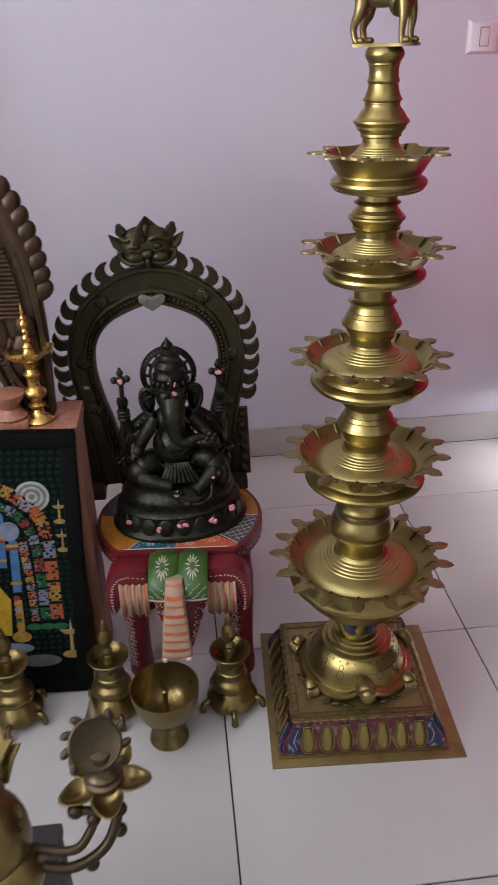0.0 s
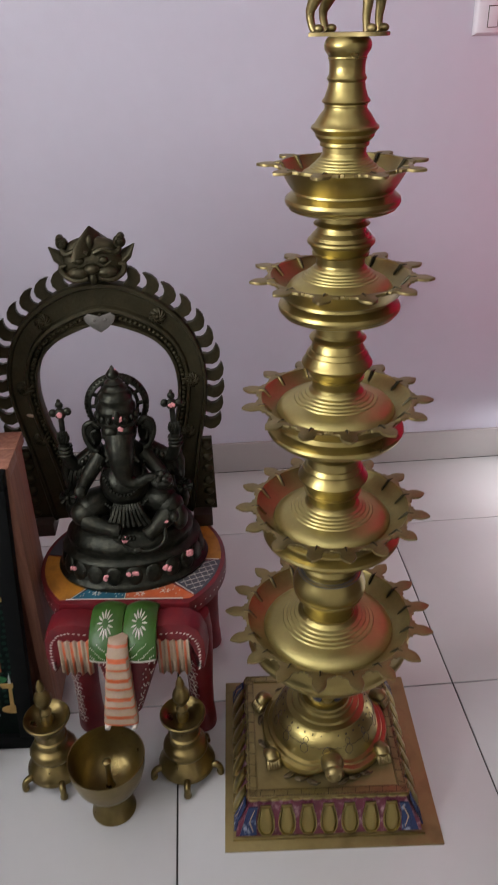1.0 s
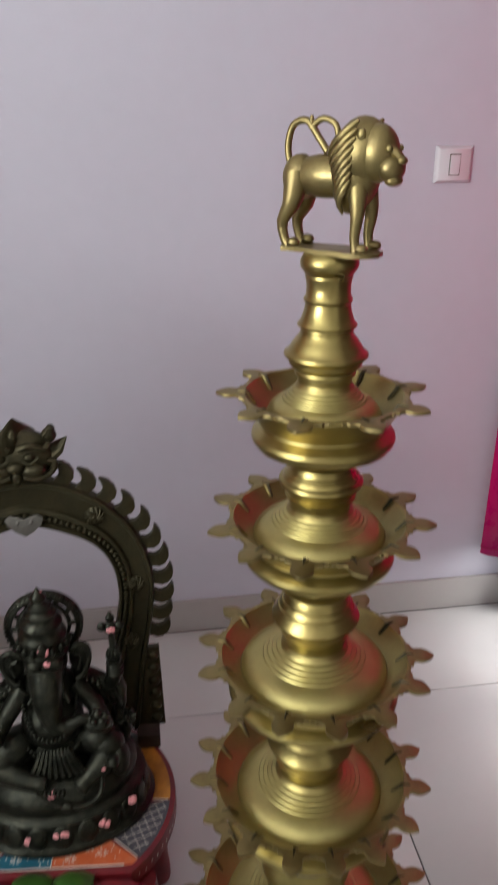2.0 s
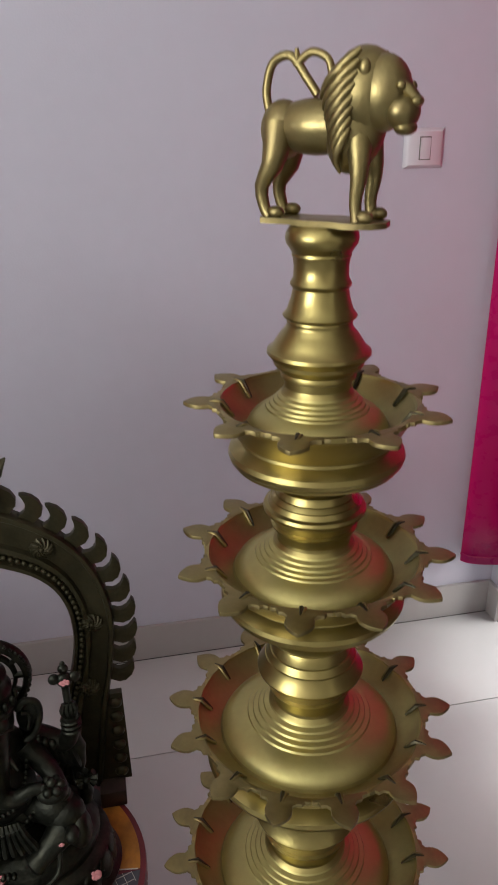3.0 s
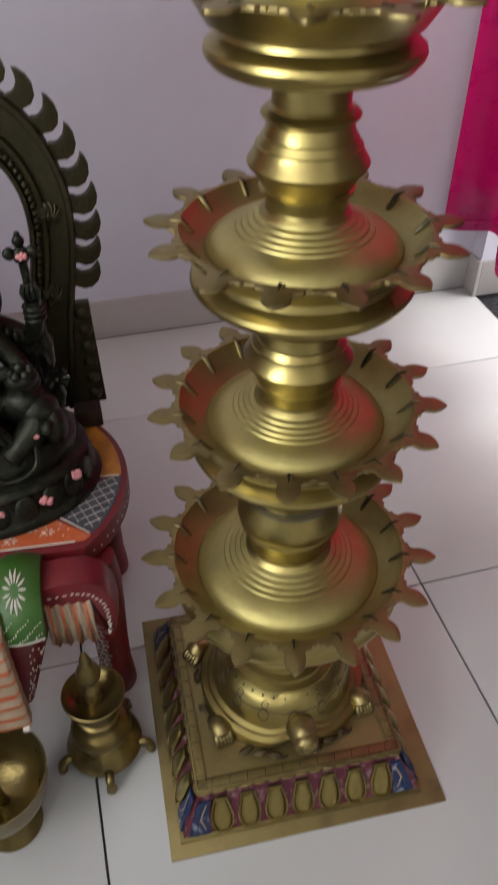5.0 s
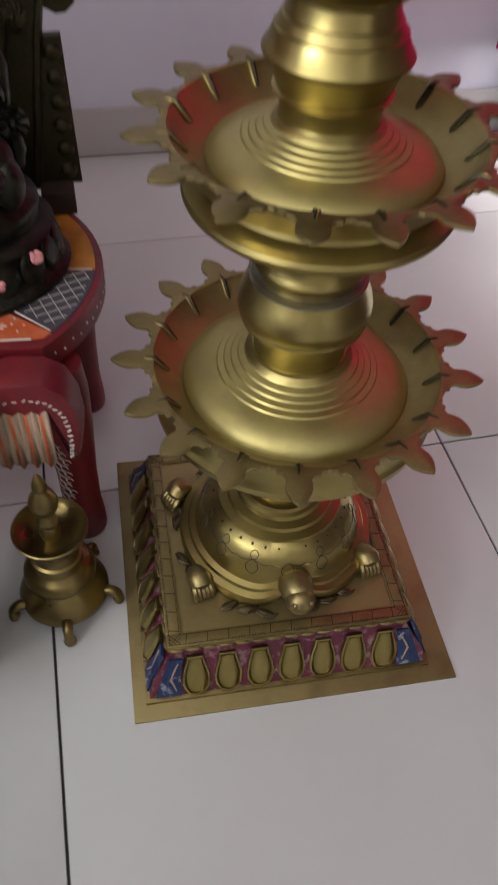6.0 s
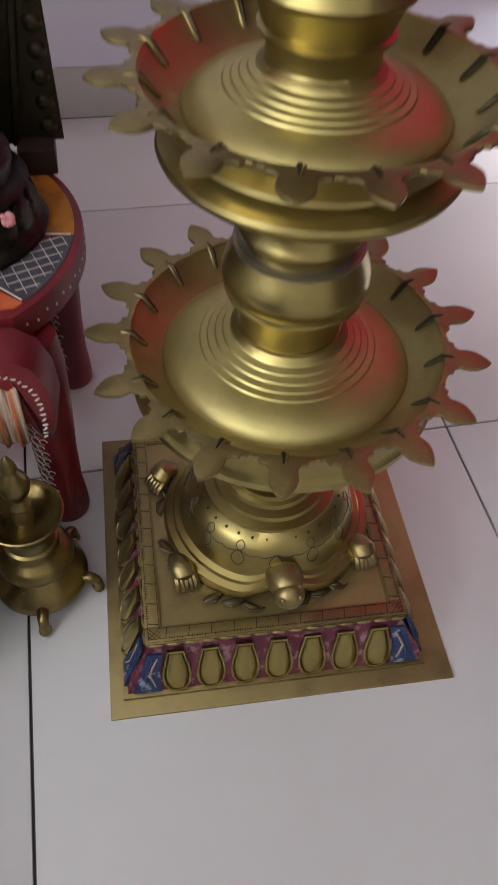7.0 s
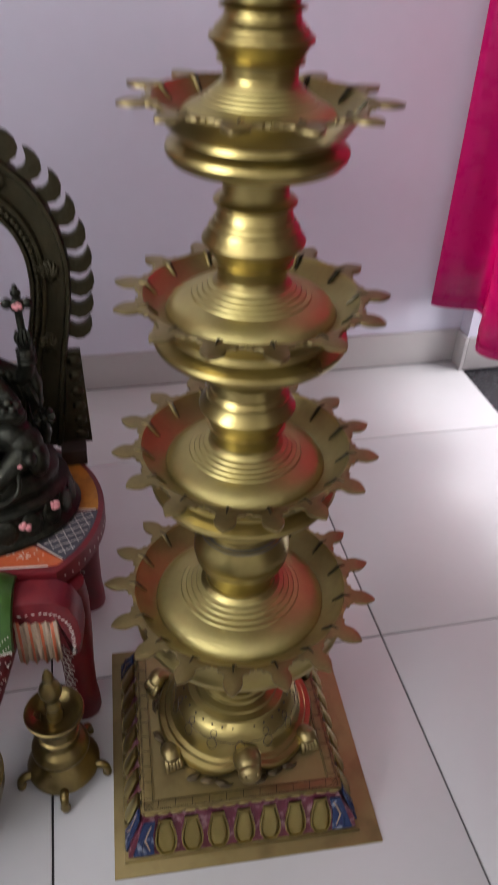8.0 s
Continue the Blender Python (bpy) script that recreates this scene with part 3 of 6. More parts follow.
        add_ball(bm, (0.0425 * math.cos(a0), 0.0425 * math.sin(a0), 0.212), (0.0065, 0.0112, 0.0265), m=pose(0, 0, 0, 0, 0, math.degrees(a0)) @ pose(0, 0, 0, 0, 19, 0), mat=i % 2, u=10, v=10)
    add_lathe(bm, [(0.036, 0.184), (0.039, 0.186), (0.039, 0.190), (0.035, 0.193)], 32, mat=2)
    part("neck_band", bm, [M_BLUE, M_BRASS_OLD, M_BRASS], lamp, "small flared collar of blue painted and brass petals")

    # tiers: tip radius, rim radius, rim z, cone radius, cone z, neck radius, neck z, foot-ring radius, foot-ring z, spout angles
    tiers = [
        (0.1110, 0.081, 1.1175, 0.0585, 1.098, 0.0272, 1.132, 0.0748, 1.0735, [3.5, 45, 87, 130, 169.5, 210, 243, 284, 322]),
        (0.1260, 0.094, 0.9750, 0.0712, 0.958, 0.0325, 0.991, 0.0838, 0.932, [15, 48, 83, 118.5, 150.5, 188, 218, 248, 278, 309, 342]),
        (0.1415, 0.1095, 0.7905, 0.0862, 0.7745, 0.0345, 0.811, 0.1022, 0.744, [20, 48, 77, 105, 133, 161, 188, 217.5, 242, 268, 294.5, 323, 349]),
        (0.1535, 0.120, 0.6025, 0.0913, 0.580, 0.0378, 0.613, 0.1105, 0.552, [4.5, 28, 54, 80, 106, 129, 153.5, 178, 202, 226, 249.5, 270, 291, 315, 340]),
        (0.1800, 0.1395, 0.371, 0.1108, 0.348, 0.0455, 0.388, 0.0, 0.0, [1, 22, 43, 65, 88, 110, 130, 151, 171.5, 195, 214, 234.5, 255.5, 276.5, 296, 316, 339.5]),
    ]
    for k, (rt, rr, zr, rc, zc, rn, zn, rf, zf, angles) in enumerate(tiers):
        h = zn - zc
        w = rc - rn
        # cone with turned steps, groove, rising wall and rim
        up = [(rn, zn), (rn + 0.015 * w, zc + 0.92 * h)]
        for q in range(5):
            u = 0.085 + 0.102 * q
            v = 0.40 + 0.42 * ((0.57 - u) / 0.5) ** 1.25
            up += [(rn + u * w, zc + (v + 0.018) * h), (rn + (u + 0.020) * w, zc + (v - 0.032) * h)]
        up += [(rn + 0.57 * w, zc + 0.385 * h), (rn + 0.66 * w, zc + 0.345 * h), (rn + 0.78 * w, zc + 0.275 * h), (rn + 0.88 * w, zc + 0.19 * h), (rn + 0.95 * w, zc + 0.10 * h), (rc, zc)]
        wall = [(rc + 0.0015 + (rr - rc - 0.0015) * u, zc - 0.0028 + (zr - zc + 0.0028) * (0.55 * u + 0.45 * u * u)) for u in (0.0, 0.15, 0.35, 0.55, 0.75, 0.92)]
        rim = [(rr, zr), (rr + 0.004, zr), (rr + 0.004, zr - 0.004)]
        if rf:
            und = [(rr - 0.002, zr - 0.009), (rc + 0.45 * (rr - rc), zc - 0.008), (rf * 0.87, zc - 0.012), (rf * 0.845, zf + 0.016), (rf * 0.865, zf + 0.0095), (rf * 0.93, zf + 0.0065),
                   (rf * 0.985, zf + 0.003), (rf, zf - 0.001), (rf * 0.985, zf - 0.005), (rf * 0.94, zf - 0.008), (rf * 0.93, zf - 0.0105), (rf * 0.88, zf - 0.0125), (rf * 0.6, zf - 0.0145), (rn * 0.9, zf - 0.0155)]
        else:
            und = [(0.1385, 0.3620), (0.1375, 0.3410), (0.1385, 0.3360), (0.141, 0.3310), (0.1405, 0.3230), (0.137, 0.3185), (0.132, 0.3160), (0.129, 0.3100), (0.121, 0.2980), (0.110, 0.2820), (0.094, 0.2650), (0.076, 0.2510), (0.062, 0.2430), (0.056, 0.2400), (0.0545, 0.2350), (0.050, 0.2370), (0.046, 0.2280), (0.034, 0.1900), (0.034, 0.1690)]
        bm = lathe(up + wall + rim + und, 96)
        bm.faces.ensure_lookup_table()
        for q in range((len(up) - 1) * 96, (len(up) + len(wall) - 1) * 96):
            bm.faces[q].material_index = 1
        # cone faces get the lightened brass in place of a brighter reflection
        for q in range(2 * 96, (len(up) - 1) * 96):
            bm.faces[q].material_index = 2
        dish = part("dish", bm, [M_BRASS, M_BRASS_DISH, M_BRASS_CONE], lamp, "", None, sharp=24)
        width = 2 * math.pi * rr / len(angles) * 0.98
        width = min(width, 0.050)
        sp = None
        for a in angles:
            mm = pose(0, 0, zr + 0.0003, 0, 0, a + 3.1)
            if sp is None:
                sp = part("wick_spout", scallop(rr - 0.001, rt, width, 0.0033, rr - rc - 0.0015, zr - zc + 0.0028), [M_BRASS_OLD, M_ARCH], dish, "flat leaf-shaped wick spout", mm, sharp=45)
            else:
                share("wick_spout", sp, dish, mm)

    # casting pits near the edge of the lowest cone
    bm = bmesh.new()
    for a, r in ((-98, 0.1015), (-96, 0.0975), (-74, 0.1020), (-71, 0.0985), (-69, 0.1020), (-66, 0.0990), (-88, 0.0940), (-120, 0.1010)):
        a = math.radians(a)
        add_ball(bm, (r * math.cos(a), r * math.sin(a), 0.348 + 0.0052 * (0.1108 - r) / 0.0085), (0.0013, 0.0013, 0.0008), u=6, v=4)
    part("pit_mark", bm, M_ARCH, lamp, "small dark casting pits")["kind"] = "stuff"

    # turned stems between the tiers
    def stem(rn, zn, rb, zb, zt, rh, lip, name="stem"):
        zu = zn + 0.32 * (zb - zn)
        up = zt - zb
        p = [(rn, zn - 0.003), (rn, zn + 0.002), (rn * 1.01, zu), (rn * 1.16, zu + 0.0015), (rn * 1.18, zu + 0.004), (rn * 1.10, zu + 0.0055), (rb * 0.88, zb - 0.008), (rb * 0.92, zb - 0.0045), (rb * 0.985, zb - 0.0025), (rb, zb), (rb * 0.975, zb + 0.0025),
             (rb * 0.91, zb + 0.10 * up), (rb * 0.86, zb + 0.20 * up), (rb * 0.835, zb + 0.21 * up), (rb * 0.77, zb + 0.30 * up), (rb * 0.745, zb + 0.31 * up), (rb * 0.70, zb + 0.42 * up), (lip * 0.84, zb + 0.46 * up), (lip * 0.90, zb + 0.49 * up), (lip * 0.985, zb + 0.515 * up), (lip, zb + 0.54 * up),
             (lip * 0.94, zb + 0.575 * up), (rh * 1.06, zb + 0.60 * up), (rh, zb + 0.64 * up), (rh, zt)]
        return part(name, lathe(p, 64), M_BRASS, lamp, "", None, sharp=30)
    stem(0.0325, 0.991, 0.0452, 1.020, 1.0625, 0.0305, 0.0372)
    stem(0.0345, 0.811, 0.0507, 0.847, 0.917, 0.0313, 0.0402)
    stem(0.0378, 0.613, 0.0540, 0.657, 0.733, 0.0362, 0.0445)
    # lowest stem has a plain collar joint
    p = [(0.0435, 0.378), (0.0432, 0.385), (0.0425, 0.402), (0.0428, 0.416), (0.0445, 0.4225), (0.0468, 0.4250), (0.0530, 0.4268), (0.0562, 0.4290), (0.0574, 0.4325), (0.0566, 0.4350), (0.0584, 0.4385), (0.0596, 0.4440), (0.0594, 0.4500), (0.0574, 0.4580), (0.0540, 0.4665), (0.0512, 0.4735), (0.0502, 0.4765), (0.0490, 0.4772), (0.0484, 0.4752), (0.0432, 0.4740), (0.0430, 0.482),
         (0.0456, 0.4845), (0.0480, 0.4875), (0.0488, 0.491), (0.0475, 0.495), (0.0455, 0.4985), (0.0449, 0.506), (0.0445, 0.542)]
    part("stem", lathe([(r * 1.025, z - 0.005) for r, z in p], 64), M_BRASS, lamp, "", None, sharp=30)
    part("joint_ring", lathe([(0.0500, 0.4690), (0.0530, 0.4692), (0.0532, 0.4712), (0.0500, 0.4716)], 48), M_SILVER, lamp, "dull grey solder line at the joint")
    # tall top stem
    p = [(0.0262, 1.141), (0.0262, 1.1475), (0.0292, 1.149), (0.0294, 1.152), (0.0288, 1.1535), (0.0335, 1.158), (0.0350, 1.160), (0.0352, 1.163), (0.0385, 1.1665), (0.0403, 1.169), (0.0398, 1.1715), (0.0360, 1.1745), (0.0340, 1.178), (0.0335, 1.179),
         (0.0295, 1.185), (0.0255, 1.190), (0.0248, 1.193), (0.0252, 1.1945), (0.0248, 1.196), (0.0277, 1.198), (0.0283, 1.1995), (0.0272, 1.201), (0.0250, 1.204), (0.0222, 1.213), (0.0209, 1.2205), (0.0226, 1.2225), (0.0230, 1.2245), (0.0222, 1.226),
         (0.0206, 1.229), (0.0204, 1.238), (0.0214, 1.2445), (0.0222, 1.2455), (0.0218, 1.2475), (0.0235, 1.2505), (0.0262, 1.2545), (0.0270, 1.2585), (0.0264, 1.2625), (0.0240, 1.2665), (0.0215, 1.2685)]
    part("stem", lathe([(r * 1.05, z - 0.0105) for r, z in p], 64), M_BRASS, lamp, "tall turned top stem", None, sharp=30)

    # lion finial, cast in one piece
    bm = bmesh.new()
    pl = [(-0.066, -0.010), (-0.060, -0.020), (-0.030, -0.018), (-0.012, -0.024), (0.012, -0.021), (0.030, -0.026), (0.052, -0.019), (0.060, -0.006), (0.056, 0.012), (0.03, 0.020), (0.0, 0.024), (-0.03, 0.019), (-0.056, 0.021)]
    pl = [(x * 0.88, y * 0.95) for x, y in pl]
    prism(pl, 0.001, 0.0055, bm=bm)
    add_ball(bm, (-0.012, 0, 0.072), (0.040, 0.0190, 0.0205))
    add_ball(bm, (-0.042, 0, 0.070), (0.0185, 0.0185, 0.022))
    add_ball(bm, (0.022, 0, 0.076), (0.024, 0.023, 0.038), m=pose(0, 0, 0, 0, 12, 0))
    add_ball(bm, (0.028, -0.001, 0.095), (0.027, 0.0265, 0.031))
    add_ball(bm, (0.044, -0.003, 0.094), (0.021, 0.0205, 0.026))
    add_ball(bm, (0.0600, -0.005, 0.082), (0.0130, 0.0150, 0.0125))
    add_ball(bm, (0.0630, -0.005, 0.0715), (0.0085, 0.0100, 0.0055))
    add_ball(bm, (0.071, -0.006, 0.0885), (0.005, 0.006, 0.004))
    add_tube(bm, [(0.055, -0.010, 0.101), (0.064, -0.008, 0.096), (0.071, -0.006, 0.089)], [0.005, 0.005, 0.004], seg=8)
    for sy in (-1, 1):
        add_ball(bm, (0.0615, sy * 0.011 - 0.004, 0.0985), (0.004, 0.0035, 0.0035), u=8, v=6)
        add_ball(bm, (0.036, sy * 0.0215, 0.110), (0.005, 0.004, 0.0065), u=8, v=6)
        for q in range(8):   # mane strands flowing back over the shoulder
            z = 0.122 - q * 0.0072
            out = 0.0275 - 0.0006 * abs(q - 3)
            add_tube(bm, smooth_path([(0.034 - 0.0010 * q, sy * out * 0.93, z), (0.021, sy * out, z - 0.010), (0.008 + 0.0012 * q, sy * out * 0.93, z - 0.021), (0.000 + 0.0026 * q, sy * out * 0.72, z - 0.031)], 8), [0.0018, 0.0030, 0.0036, 0.0038, 0.0036, 0.0032, 0.0026, 0.0019, 0.0010], seg=6)
        add_tube(bm, smooth_path([(-0.042, sy * 0.007, 0.074), (-0.043, sy * 0.0135, 0.048), (-0.054, sy * 0.014, 0.029), (-0.051, sy * 0.014, 0.012), (-0.046, sy * 0.014, 0.006)], 10), [0.0135, 0.0125, 0.0108, 0.0088, 0.0072, 0.0061, 0.0054, 0.0050, 0.0048, 0.0049, 0.0052], seg=10)
        add_tube(bm, smooth_path([(0.027, sy * 0.008, 0.072), (0.032, sy * 0.0140, 0.042), (0.030, sy * 0.014, 0.020), (0.032, sy * 0.014, 0.006)], 10), [0.0125, 0.0112, 0.0094, 0.0078, 0.0066, 0.0059, 0.0053, 0.0050, 0.0048, 0.0050, 0.0056], seg=10)
        for fx in (-0.041, 0.0375):
            add_ball(bm, (fx, sy * 0.014, 0.0095), (0.0078, 0.006, 0.0050), u=10, v=8)
    add_tube(bm, smooth_path([(-0.055, 0, 0.082), (-0.058, 0, 0.098), (-0.052, 0, 0.117), (-0.036, 0, 0.121), (-0.022, 0, 0.106), (-0.012, 0, 0.094)], 20), 0.0036, seg=8)
    add_tube(bm, smooth_path([(-0.030, 0, 0.116), (-0.018, 0, 0.123), (-0.004, 0, 0.118), (0.0, 0, 0.106)], 12), 0.0032, seg=8)
    add_tube(bm, [(-0.030, 0, 0.114), (-0.031, 0, 0.126)], [0.004, 0.0015], seg=8)
    part("lion_finial", bm, M_BRASS_OLD, lamp, "cast brass lion standing on a small plate", pose(0.003, -0.004, 1.2570, 0, 0, -44 + 3.1) @ Matrix.Diagonal((0.92, 0.95, 0.95, 1)), sharp=60)


tier_lamp(pose(0.0006, -0.003, 0, 0, 0, -3.1))


# ---- the carved bronze arch and the seated figure on the painted stool ----
def outline_pts(half, n=30):
    """Left to right over the top, evenly eased, from the right-hand half of an outline (bottom to top)."""
    right = smooth_path([(x, 0, z) for x, z in half], n)
    left = [Vector((-p.x, 0, p.z)) for p in right]
    return left + right[::-1][1:]


def flame(size, lobe=False):
    """A curling tongue, root at the origin, pointing along +x and curling to +y."""
    if lobe:
        bm = bmesh.new()
        add_ball(bm, (0.10 * size, 0, 0), (0.85 * size, 0.60 * size, 0.42 * size), m=pose(0, 0, 0, 0, 0, 32), u=16, v=10)
        add_ball(bm, (0.30 * size, -0.12 * size, -0.25 * size), (0.55 * size, 0.36 * size, 0.30 * size), m=pose(0, 0, 0, 0, 0, 32), u=12, v=8)
        return bm
    o = [(-0.2, -0.30), (0.12, -0.36), (0.42, -0.46), (0.74, -0.36), (0.98, -0.05), (1.06, 0.32), (1.00, 0.66), (0.90, 0.80), (0.80, 0.60), (0.64, 0.40), (0.45, 0.30), (0.26, 0.28), (0.1, 0.36), (-0.2, 0.44)]
    return prism([(x * size, y * size) for x, y in o], -0.16 * size, 0.16 * size, bevel=0.05 * size)


def arch(name, label, m, outer, inner, depth, mat, hooks, size, pillar=None, rosettes=(), lobe=False, feet=True):
    t = thing(name, label, "arch", m)
    n = 30
    A, B = outline_pts(outer, n), outline_pts(inner, n)
    bm = bmesh.new()
    # profile across the band: fraction from outer to inner edge, and relief towards the viewer
    prof = ((0.0, depth * 0.5), (0.0, -depth * 0.35), (0.04, -depth * 0.55), (0.12, -depth * 0.55), (0.16, -depth * 0.3), (0.55, -depth * 0.22), (0.60, -depth * 0.5), (0.68, -depth * 0.55), (0.73, -depth * 0.2),
            (0.86, -depth * 0.2), (0.90, -depth * 0.5), (0.97, -depth * 0.5), (1.0, -depth * 0.3), (1.0, depth * 0.5))
    rows = []
    for a, b in zip(A, B):
        rows.append([bm.verts.new((a.x + (b.x - a.x) * u, d, a.z + (b.z - a.z) * u)) for u, d in prof])
    k = len(prof)
    for p, q in zip(rows, rows[1:]):
        for i in range(k):
            bm.faces.new((p[i], p[(i + 1) % k], q[(i + 1) % k], q[i]))
    bm.faces.new(rows[0])
    bm.faces.new(rows[-1][::-1])
    part("band", bm, mat, t, "", None, sharp=40)
    # beads along the inner edge
    bead, acc = None, 0.0
    mid = [a + (b - a) * 0.795 for a, b in zip(A, B)]
    bm = bmesh.new()
    for p, q in zip(mid, mid[1:]):
        L = (q - p).length
        while acc < L:
            c = p + (q - p) * (acc / L)
            add_ball(bm, (c.x, -depth * 0.30, c.z), (0.0042, 0.0042, 0.0042), u=8, v=6)
            acc += 0.0095
        acc -= L
    part("beading", bm, mat, t)["kind"] = "stuff"
    # tongues along the outer edge
    total = [0.0]
    for p, q in zip(A, A[1:]):
        total.append(total[-1] + (q - p).length)
    first = None
    for s in hooks:
        for side in (0, 1):
            want = s * total[-1] if side == 0 else (1 - s) * total[-1]
            j = max(i for i in range(len(A) - 1) if total[i] <= want)
            f = (want - total[j]) / (total[j + 1] - total[j])
            c = A[j] + (A[j + 1] - A[j]) * f
            d = (A[j + 1] - A[j]).normalized()
            nrm = Vector((-d.z, 0, d.x))
            up = d if side == 0 else -d
            mm = Matrix((( nrm.x, up.x, 0, c.x), (0, 0, 1, 0.0), (nrm.z, up.z, 0, c.z), (0, 0, 0, 1)))
            if mm.to_3x3().determinant() < 0:
                mm = mm @ Matrix.Diagonal((1, 1, -1, 1))
            if first is None:
                first = part("flame_tongue", flame(size, lobe), mat, t, "", mm)
            else:
                share("flame_tongue", first, t, mm)
    # studded side flanges
    if pillar:
        x0, x1, z0, z1 = pillar
        stud = None
        for sx in (-1, 1):
            bm = bmesh.new()
            prism([(sx * (x0 - 0.01), z0), (sx * x1, z0), (sx * (x1 - 0.004), z1), (sx * (x0 + 0.012), z1)], -depth * 0.25, depth * 0.25, bm=bm)
            bmesh.ops.transform(bm, matrix=pose(0, 0, 0, 90, 0, 0), verts=bm.verts[:])
            part("side_flange", bm, mat, t)
            for i in range(6):
                z = z0 + (z1 - z0) * (i + 0.6) / 6.2
                mm = Matrix.Translation((sx * ((x0 + x1) / 2 + 0.006), -depth * 0.25, z))
                if stud is None:
                    bm = bmesh.new()
                    add_ball(bm, (0, 0, 0), (0.0105, 0.007, 0.0095), u=12, v=8)
                    stud = part("stud", bm, mat, t, "", mm)
                else:
                    share("stud", stud, t, mm)
            if feet:
                part("foot_block", box(sx * 0.166 - 0.02, sx * 0.166 + 0.02, -0.035, 0.03, z0 - 0.026, z0 + 0.004, 0.002), M_DARKWOOD, t, "dark wooden block under the arch")
    ros = None
    for x, z in rosettes:
        for sx in (-1, 1):
            mm = Matrix.Translation((sx * x, -depth * 0.25, z))
            if ros is None:
                bm = bmesh.new()
                add_ball(bm, (0, 0, 0), (0.0155, 0.0065, 0.0155), u=20, v=10)
                for i in range(12):
                    a = 2 * math.pi * i / 12
                    add_tube(bm, [(r * math.cos(a + w), -d, r * math.sin(a + w)) for r, w, d in ((0.004, 0.0, 0.0072), (0.008, 0.25, 0.0068), (0.012, 0.6, 0.0048), (0.0155, 0.85, 0.0015))], [0.001, 0.0016, 0.0022, 0.0018], seg=6)
                add_ball(bm, (0, -0.0055, 0), 0.004, u=8, v=6)
                ros = part("rosette", bm, mat, t, "", mm)
            else:
                share("rosette", ros, t, mm)
    return t


SX, SY, STOOL = -0.375, 0.362, 0.338
out1 = [(0.150, 0.362), (0.158, 0.42), (0.171, 0.52), (0.182, 0.58), (0.190, 0.64), (0.190, 0.69), (0.180, 0.735), (0.160, 0.78), (0.125, 0.82), (0.08, 0.85), (0.04, 0.866), (0, 0.870)]
in1 = [(0.080, 0.362), (0.088, 0.42), (0.106, 0.52), (0.122, 0.58), (0.131, 0.63), (0.1325, 0.665), (0.128, 0.70), (0.113, 0.733), (0.087, 0.758), (0.05, 0.776), (0.022, 0.786), (0, 0.792)]
a1 = arch("bronze_arch", "dark patinated bronze arch with flame tongues and a beast mask", pose(SX, SY, 0), out1, in1, 0.022, M_ARCH,
          [0.172 + 0.0278 * k for k in range(11)], 0.0315, (0.155, 0.197, 0.364, 0.535), ((0.146, 0.555), (0.160, 0.668), (0.105, 0.800)))
# beast mask over the arch
bm = bmesh.new()
add_ball(bm, (0, -0.006, 0.905), (0.056, 0.022, 0.036), u=24, v=16)
add_ball(bm, (0, -0.004, 0.928), (0.050, 0.018, 0.024), u=20, v=12)
for sx in (-1, 1):
    add_ball(bm, (sx * 0.021, -0.026, 0.915), (0.0085, 0.006, 0.0065), u=14, v=10)
    add_tube(bm, smooth_path([(sx * 0.008, -0.027, 0.910), (sx * 0.021, -0.030, 0.905), (sx * 0.034, -0.026, 0.912)], 8), 0.0026, seg=6)
    add_tube(bm, smooth_path([(sx * 0.006, -0.026, 0.928), (sx * 0.022, -0.028, 0.934), (sx * 0.042, -0.022, 0.926), (sx * 0.052, -0.016, 0.934)], 10), [0.0052] * 9 + [0.004, 0.003], seg=8)
    add_ball(bm, (sx * 0.025, -0.024, 0.893), (0.020, 0.013, 0.012), u=14, v=10)
    add_tube(bm, smooth_path([(sx * 0.010, -0.026, 0.884), (sx * 0.032, -0.027, 0.880), (sx * 0.050, -0.020, 0.888), (sx * 0.056, -0.018, 0.902), (sx * 0.046, -0.02, 0.906)], 14), [0.0055] * 12 + [0.004, 0.003, 0.002], seg=8)
    add_tube(bm, [(sx * 0.050, -0.004, 0.912), (sx * 0.062, -0.004, 0.920), (sx * 0.075, -0.004, 0.936)], [0.015, 0.012, 0.0015], seg=8, flat=0.5)
    for cx, cz, r in ((0.050, 0.942, 0.0115), (0.053, 0.951, 0.007)):
        add_ball(bm, (sx * cx, -0.008, cz), (r, 0.011, r), u=12, v=8)
        add_tube(bm, [(sx * cx + 0.6 * r * math.cos(a), -0.019, cz + 0.6 * r * math.sin(a)) for a in [0.6 * i for i in range(9)]], 0.0018, seg=5)
add_ball(bm, (0, -0.028, 0.900), (0.0145, 0.011, 0.010), u=12, v=8)
add_ball(bm, (0, -0.026, 0.882), (0.008, 0.007, 0.012), u=12, v=8)
add_tube(bm, [(0, -0.006, 0.925), (0, -0.008, 0.944), (0, -0.006, 0.970)], [0.046, 0.036, 0.002], seg=24, flat=0.30)
add_ball(bm, (0, -0.022, 0.946), (0.007, 0.006, 0.012), u=10, v=8)
part("beast_mask", bm, M_ARCH, a1, "embossed horned beast mask crowning the arch")
heart = [(0, -0.026), (0.016, -0.016), (0.030, -0.002), (0.033, 0.010), (0.024, 0.018), (0.008, 0.013), (0, 0.010), (-0.008, 0.013), (-0.024, 0.018), (-0.033, 0.010), (-0.030, -0.002), (-0.016, -0.016)]
bm = prism(heart, 0, 0.003, bevel=0.001)
for x, y in ((-0.012, 0.003), (0.012, 0.003)):
    add_ball(bm, (x, y, 0.003), (0.004, 0.004, 0.002), u=8, v=6)
